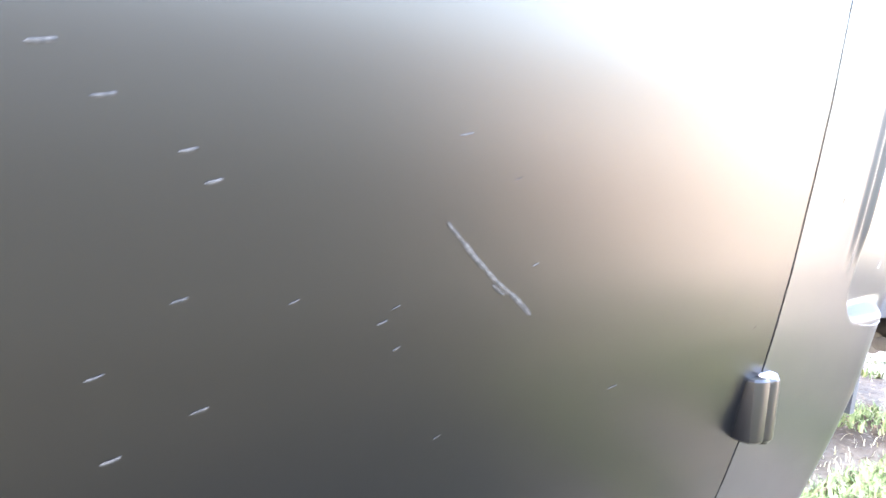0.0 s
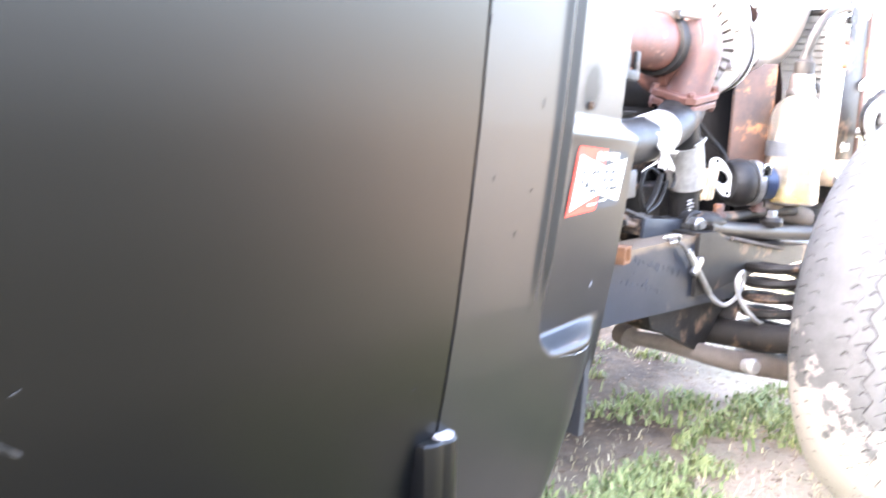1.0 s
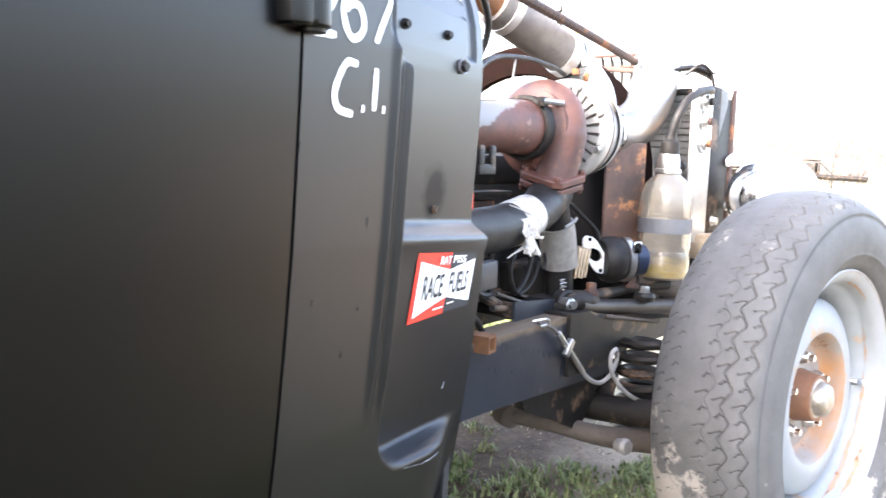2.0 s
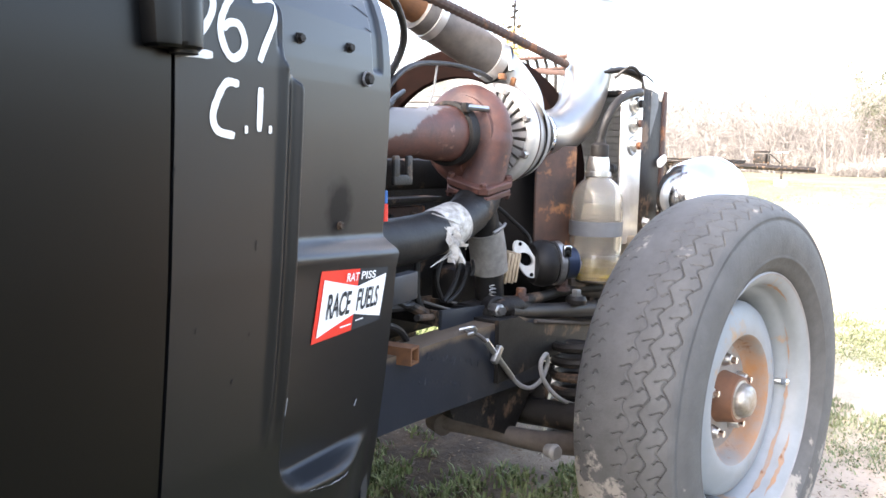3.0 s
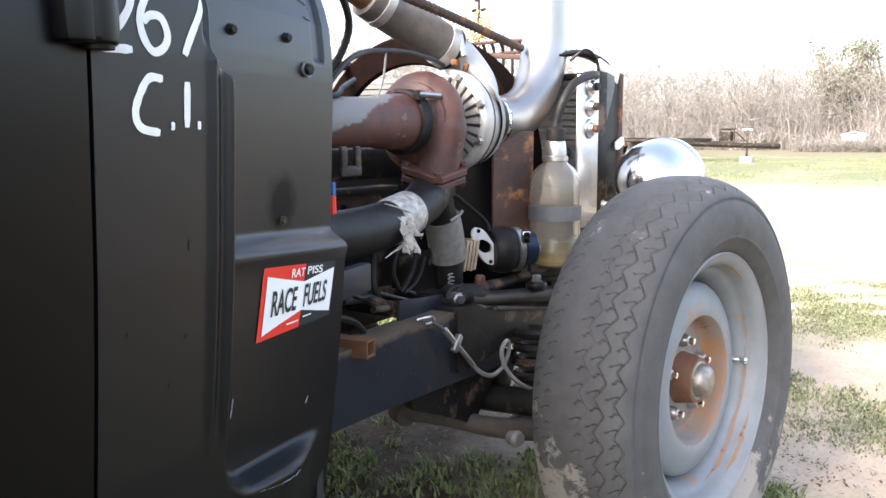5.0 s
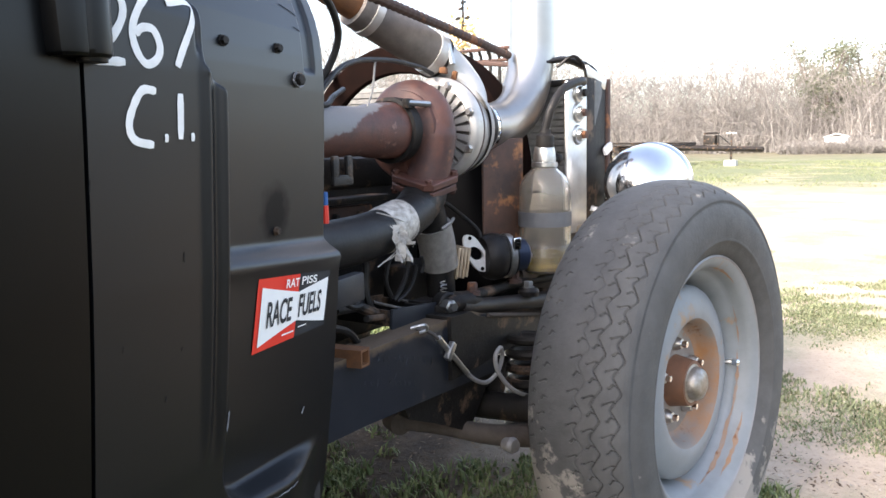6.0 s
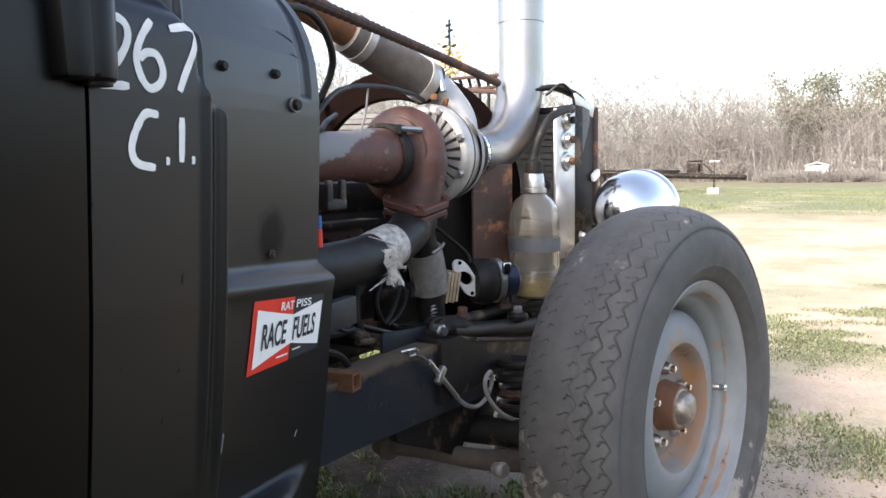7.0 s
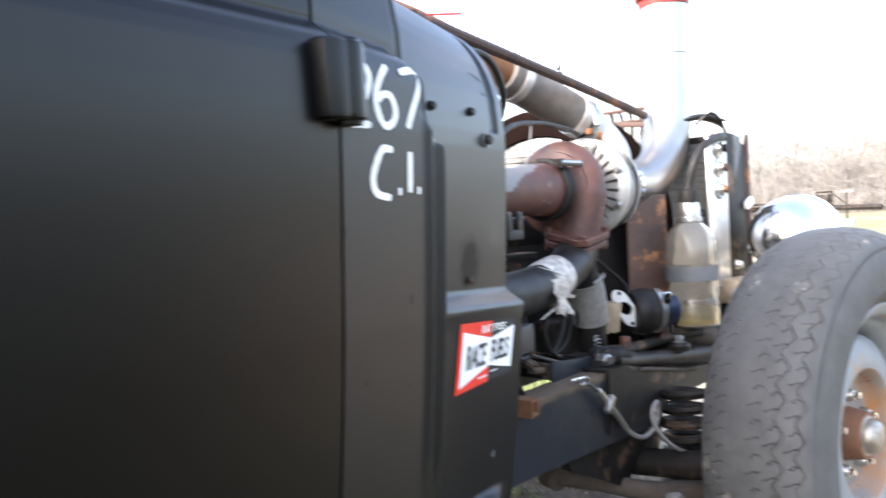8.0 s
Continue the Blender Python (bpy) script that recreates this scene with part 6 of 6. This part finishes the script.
tagged(finish("cane_thicket", cane_thicket(24000, 21), TWIGS), "dense grey-brown canes between the bare shrubs", "brush", kind="stuff")


# a distant bank of woods that closes the view all round
def backwoods():
    verts, faces = [], []
    n = 1400
    for i in range(n):
        t = math.tau * i / n
        h = 2.9 + 1.2 * noise.noise((i * 0.05, 0.3, 2.0)) + 0.9 * noise.noise((i * 0.27, 1.3, 2.0)) + 0.9 * noise.noise((i * 0.9, 4.3, 2.0))
        if 1.5 < t < 5.6:
            h += 0.6 * step(t, 1.5, 1.8) * (1 - step(t, 5.3, 5.6))
        for r, z in ((86, GZ - 0.1), (88, h * 0.6), (90, h)):
            verts.append((r * math.cos(t), r * math.sin(t), z))
    for i in range(n):
        j = (i + 1) % n
        for k in range(2):
            faces.append((i * 3 + k, j * 3 + k, j * 3 + k + 1, i * 3 + k + 1))
    return raw_mesh("backwoods", verts, faces)


BACKWOODS = material("distant_thicket", (0.150, 0.133, 0.120), 0.95, second=(0.098, 0.090, 0.078), scale=1.5, amount=0.8, bump=0.8, bump_scale=3)
tagged(finish("backdrop", backwoods(), BACKWOODS), "distant grey-brown thicket behind the brush", "thicket", kind="structure")


def oak(x, y, tall, wide, seed, name="oak_tree"):
    g = np.random.default_rng(seed)
    tree = thing(name, (x, y, GZ), "dark green live oak with an open crown behind the brush", "tree", "oaks behind the brush")
    trunk = tube([(x, y, GZ), (x + 0.2, y + 0.1, tall * 0.25), (x - 0.1, y, tall * 0.5)], [0.35, 0.28, 0.16], 10)
    tips = []
    for k in range(16):
        a = k * math.tau / 16 + g.uniform(-0.3, 0.3)
        e = (x + math.cos(a) * wide * g.uniform(0.3, 0.5), y + math.sin(a) * wide * g.uniform(0.3, 0.5), tall * g.uniform(0.6, 0.95))
        m = (x + (e[0] - x) * 0.45, y + (e[1] - y) * 0.45, tall * g.uniform(0.45, 0.6))
        tube([(x, y, tall * 0.35), m, e], [0.16, 0.10, 0.04], 6, bm=trunk)
        tips += [e, m]
    part("trunk", trunk, BARK, tree)
    n = 5200
    tips = np.array(tips)
    c = tips[g.integers(len(tips), size=n)] + g.normal(0, 1, (n, 3)) * np.array((wide * 0.11, wide * 0.11, tall * 0.05))
    u = g.normal(0, 1, (n, 3))
    u /= np.linalg.norm(u, axis=1)[:, None]
    v = np.cross(u, g.normal(0, 1, (n, 3)))
    v /= np.linalg.norm(v, axis=1)[:, None]
    s = g.uniform(0.05, 0.14, n)[:, None]
    verts = np.stack([c - u * s, c + v * s * 0.6, c + u * s, c - v * s * 0.6], 1).reshape(-1, 3)
    faces = np.arange(n * 4).reshape(n, 4)
    finish("crown", raw_mesh("crown", verts, faces), OAK_LEAF, tree)
    return tree


oak(67, 8.4, 8.0, 4.6, 1)
oak(64, 7.4, 5.6, 2.6, 4)
oak(69, 5.0, 8.4, 5.6, 2)
oak(66, 1.2, 8.0, 5.4, 5)
oak(70, -3.4, 9.2, 6.4, 3)

# white shed
shed = thing("shed", (52.5, 5.48, GZ), "small white shed half hidden in the brush", "shed")
part("wall", box((52.5, 5.48, 0.43), (0.8, 1.20, 0.92), bevel=0.02), WHITE_BOX, shed)
for s in (-1, 1):
    part("roof", box((52.5, 5.48 + s * 0.33, 0.99), (1.0, 0.72, 0.05), (-s * 17, 0, 0), 0.02), WHITE_BOX, shed, "white sheet roof")
places = []
for k in range(150):
    t, d, s = rng.uniform(0.05, 0.16), rng.uniform(48.6, 51.4), rng.uniform(0.26, 0.58)
    places.append((int(rng.integers(3)), d * math.cos(t), d * math.sin(t), GZ, s * 1.6, s, rng.uniform(0, math.tau)))
me = raw_mesh("shed_scrub", *gather(low, places))
tagged(finish("shed_scrub", me, TWIGS), "leafless scrub in front of the white shed", "brush", kind="stuff")

# trailer
TR = Vector((27.4, 5.9, GZ))
TD = Vector((0.30, 0.95, 0)).normalized()
trailer = thing("trailer", TR + TD * 3, "long dark steel equipment trailer parked on a jack", "trailer")


def trail(d, z, across=0.0):
    return TR + TD * d + Vector((0.95, -0.30, 0)) * across + Vector((0, 0, z))


for a, c in ((0.0, 0.0), (1.6, 1.6)):
    part("side_beam", tube([trail(-1.1 + a * 0.9, 0.53, a * 0.4), trail(2.0, 0.60, a), trail(8.5, 0.66, a)], 0.085, 4, 1), GREASE, trailer)
part("deck", box(trail(5.4, 0.70, 0.8), (1.9, 6.0, 0.05), (0, 0, -math.degrees(math.atan2(0.30, 0.95))), 0.01), GREASE, trailer)
for d in (0.6, 1.1):
    part("rack_post", box(trail(d, 0.86, 0.2), (0.05, 0.05, 0.5), bevel=0.005), GREASE, trailer)
part("rack_rail", tube([trail(0.55, 1.08, 0.2), trail(1.15, 1.08, 0.2)], 0.03, 4, 1), GREASE, trailer)
part("rack_box", box(trail(0.85, 0.85, 0.2), (0.3, 0.42, 0.3), (0, 0, -17), 0.01), GREASE, trailer)
part("rack_brace", tube([trail(0.55, 1.0, 0.2), trail(0.1, 0.65, 0.2)], 0.02, 4, 1), GREASE, trailer)
part("jack", box(trail(0.0, 0.62), (0.06, 0.06, 0.9), bevel=0.008), GREASE, trailer)
part("jack_handle", box(trail(0.0, 1.06), (0.05, 0.32, 0.04), bevel=0.005), CONCRETE, trailer)
part("bed_rail", tube([trail(1.3, 0.76, 0.0), trail(8.5, 0.84, 0.0)], 0.035, 4, 1), GREASE, trailer)
for d in (3.78, 4.62):
    part("tyre", lathe(trail(d, 0.36, -0.15), (0.95, -0.30, 0), [(-0.1, 0.16), (-0.1, 0.33), (-0.05, 0.36), (0.05, 0.36), (0.1, 0.33), (0.1, 0.16)], 28), GREASE, trailer)
part("fender", box(trail(4.2, 0.80, -0.15), (0.25, 1.75, 0.05), (0, 0, -17), 0.01), GREASE, trailer)
block = finish("jack_block", (lambda bm: (lambda me: (bm.to_mesh(me), bm.free(), me)[2])(bpy.data.meshes.new("jack_block")))(box(trail(0, 0.09), (0.36, 0.36, 0.20), bevel=0.01)), CONCRETE)
tagged(block, "pale concrete block under the trailer jack", "block")

# pole with yellow leaves behind the engine
pole = thing("utility_pole", (17.4, 10.04, GZ), "thin pole with dark insulators above a yellowing vine", "pole")
PO = Vector((17.4, 10.04, 0))
part("mast", tube([PO, PO + Vector((0, 0, 4.5))], 0.03, 8, 1), GREASE, pole)


def yellow_vine():
    g = np.random.default_rng(4)
    n = 260
    c = np.array((PO.x, PO.y, 3.45)) + g.normal(0, 1, (n, 3)) * np.array((0.18, 0.18, 0.22))
    u = g.normal(0, 1, (n, 3))
    u /= np.linalg.norm(u, axis=1)[:, None]
    v = np.cross(u, g.normal(0, 1, (n, 3)))
    v /= np.linalg.norm(v, axis=1)[:, None]
    verts = np.stack([c - u * 0.06, c + v * 0.04, c + u * 0.06, c - v * 0.04], 1).reshape(-1, 3)
    return raw_mesh("vine", verts, np.arange(n * 4).reshape(n, 4))


finish("vine", yellow_vine(), YELLOW, pole, "yellow leaves")
for z, dy in ((3.85, 0.13), (3.85, -0.13), (4.08, 0.04), (4.22, -0.03), (4.35, 0.02)):
    part("insulator", lathe(PO + Vector((0, dy, z)), (0, 0.3, 1), [(0, 0), (0, 0.07), (0.03, 0.075), (0.04, 0.03), (0.04, 0)], 12), GREASE, pole)


# ---- grass ----
def blades(centres, tall, wide, name, mat, label, seed):
    g = np.random.default_rng(seed)
    n = len(centres)
    base = np.concatenate([centres, np.full((n, 1), GZ - 0.004)], 1)
    a = g.uniform(0, math.tau, n)
    lean = g.uniform(0.2, 1.5, n)[:, None] * np.stack([np.cos(a), np.sin(a), np.zeros(n)], 1)
    h = (tall * g.uniform(0.4, 1.25, n))[:, None]
    side_ = np.stack([-np.sin(a), np.cos(a), np.zeros(n)], 1) * (wide * g.uniform(0.6, 1.4, n))[:, None]
    up = np.array((0, 0, 1.0))
    mid = base + (up * 0.65 + lean * 0.25) * h
    tip = base + (up * 0.95 + lean * 0.75) * h
    verts = np.stack([base - side_, base + side_, mid + side_ * 0.8, mid - side_ * 0.8, tip], 1).reshape(-1, 3)
    i = np.arange(n)[:, None] * 5
    faces = np.concatenate([i + np.array(f) for f in ((0, 1, 2), (0, 2, 3), (3, 2, 4))])
    return tagged(finish(name, raw_mesh(name, verts, faces), mat), label, "grass", kind="stuff")


def patchy(n, x0, x1, y0, y1, cut, freq, seed):
    g = np.random.default_rng(seed)
    p = np.stack([g.uniform(x0, x1, n), g.uniform(y0, y1, n)], 1)
    loose = g.uniform(-0.3, 0.3, n)
    keep = [noise.noise((x * freq, y * freq, seed)) + 0.45 * noise.noise((x * freq * 4, y * freq * 4, seed)) + q > cut for (x, y), q in zip(p, loose)]
    return p[np.array(keep)]


near = np.concatenate([patchy(80000, 0.9, 2.3, 0.05, 0.78, 0.06, 3.0, 2), patchy(50000, 0.9, 2.3, 0.78, 1.5, 0.34, 3.0, 2)])
blades(near[::2], 0.026, 0.0030, "grass", GRASS, "short green grass beside the truck", 1)
blades(patchy(4000, 0.9, 2.4, 0.1, 1.3, -0.1, 1.7, 5), 0.020, 0.0012, "dry_grass", STRAW, "dry straw among the grass", 3)
mid = patchy(230000, 2.2, 6.5, -0.4, 1.5, 0.27, 1.6, 6)
blades(mid, 0.015, 0.0026, "grass", THIN_GRASS, "thin patches of green grass on the dirt", 4)
blades(patchy(16000, 2.75, 3.7, 1.75, 2.6, -0.5, 2.0, 9), 0.035, 0.003, "grass", GRASS, "patch of green grass beyond the truck", 9)
farther = patchy(70000, 15.0, 34.0, -6, 14, 0.0, 0.35, 8)
blades(farther, 0.03, 0.008, "grass", FAR_GRASS, "sparse grass across the clearing", 5)


# leaf litter and small stones on the dirt
def litter(n, x0, x1, y0, y1, size, name, mat, label, seed):
    g = np.random.default_rng(seed)
    c = np.stack([g.uniform(x0, x1, n), g.uniform(y0, y1, n), np.full(n, GZ + 0.006)], 1)
    c[:, 2] += g.uniform(0, 0.012, n)
    a = g.uniform(0, math.tau, n)
    u = np.stack([np.cos(a), np.sin(a), g.uniform(-0.4, 0.4, n)], 1) * (size * g.uniform(0.5, 1.5, n))[:, None]
    v = np.stack([-np.sin(a), np.cos(a), g.uniform(-0.5, 0.5, n)], 1) * (size * g.uniform(0.15, 0.5, n))[:, None]
    w = np.array((0, 0, 1.0)) * (size * g.uniform(0.05, 0.3, n))[:, None]
    verts = np.stack([c - u, c - v, c + u, c + v, c + w], 1).reshape(-1, 3)
    i = np.arange(n)[:, None] * 5
    faces = np.concatenate([i + np.array(f) for f in ((0, 1, 4), (1, 2, 4), (2, 3, 4), (3, 0, 4))])
    return tagged(finish(name, raw_mesh(name, verts, faces), mat), label, "litter", kind="stuff")


LITTER = leaf_material("dead_leaf_litter", (0.06, 0.04, 0.026), (0.17, 0.115, 0.07))
PEBBLE = leaf_material("small_stones", (0.2, 0.17, 0.14), (0.45, 0.40, 0.34))
litter(5200, 0.9, 2.5, -0.1, 2.2, 0.008, "leaf_litter", LITTER, "dead leaves and twigs on the dirt", 31)
litter(2200, 2.2, 6.0, -0.5, 2.5, 0.006, "pebbles", PEBBLE, "small stones on the dirt", 32)
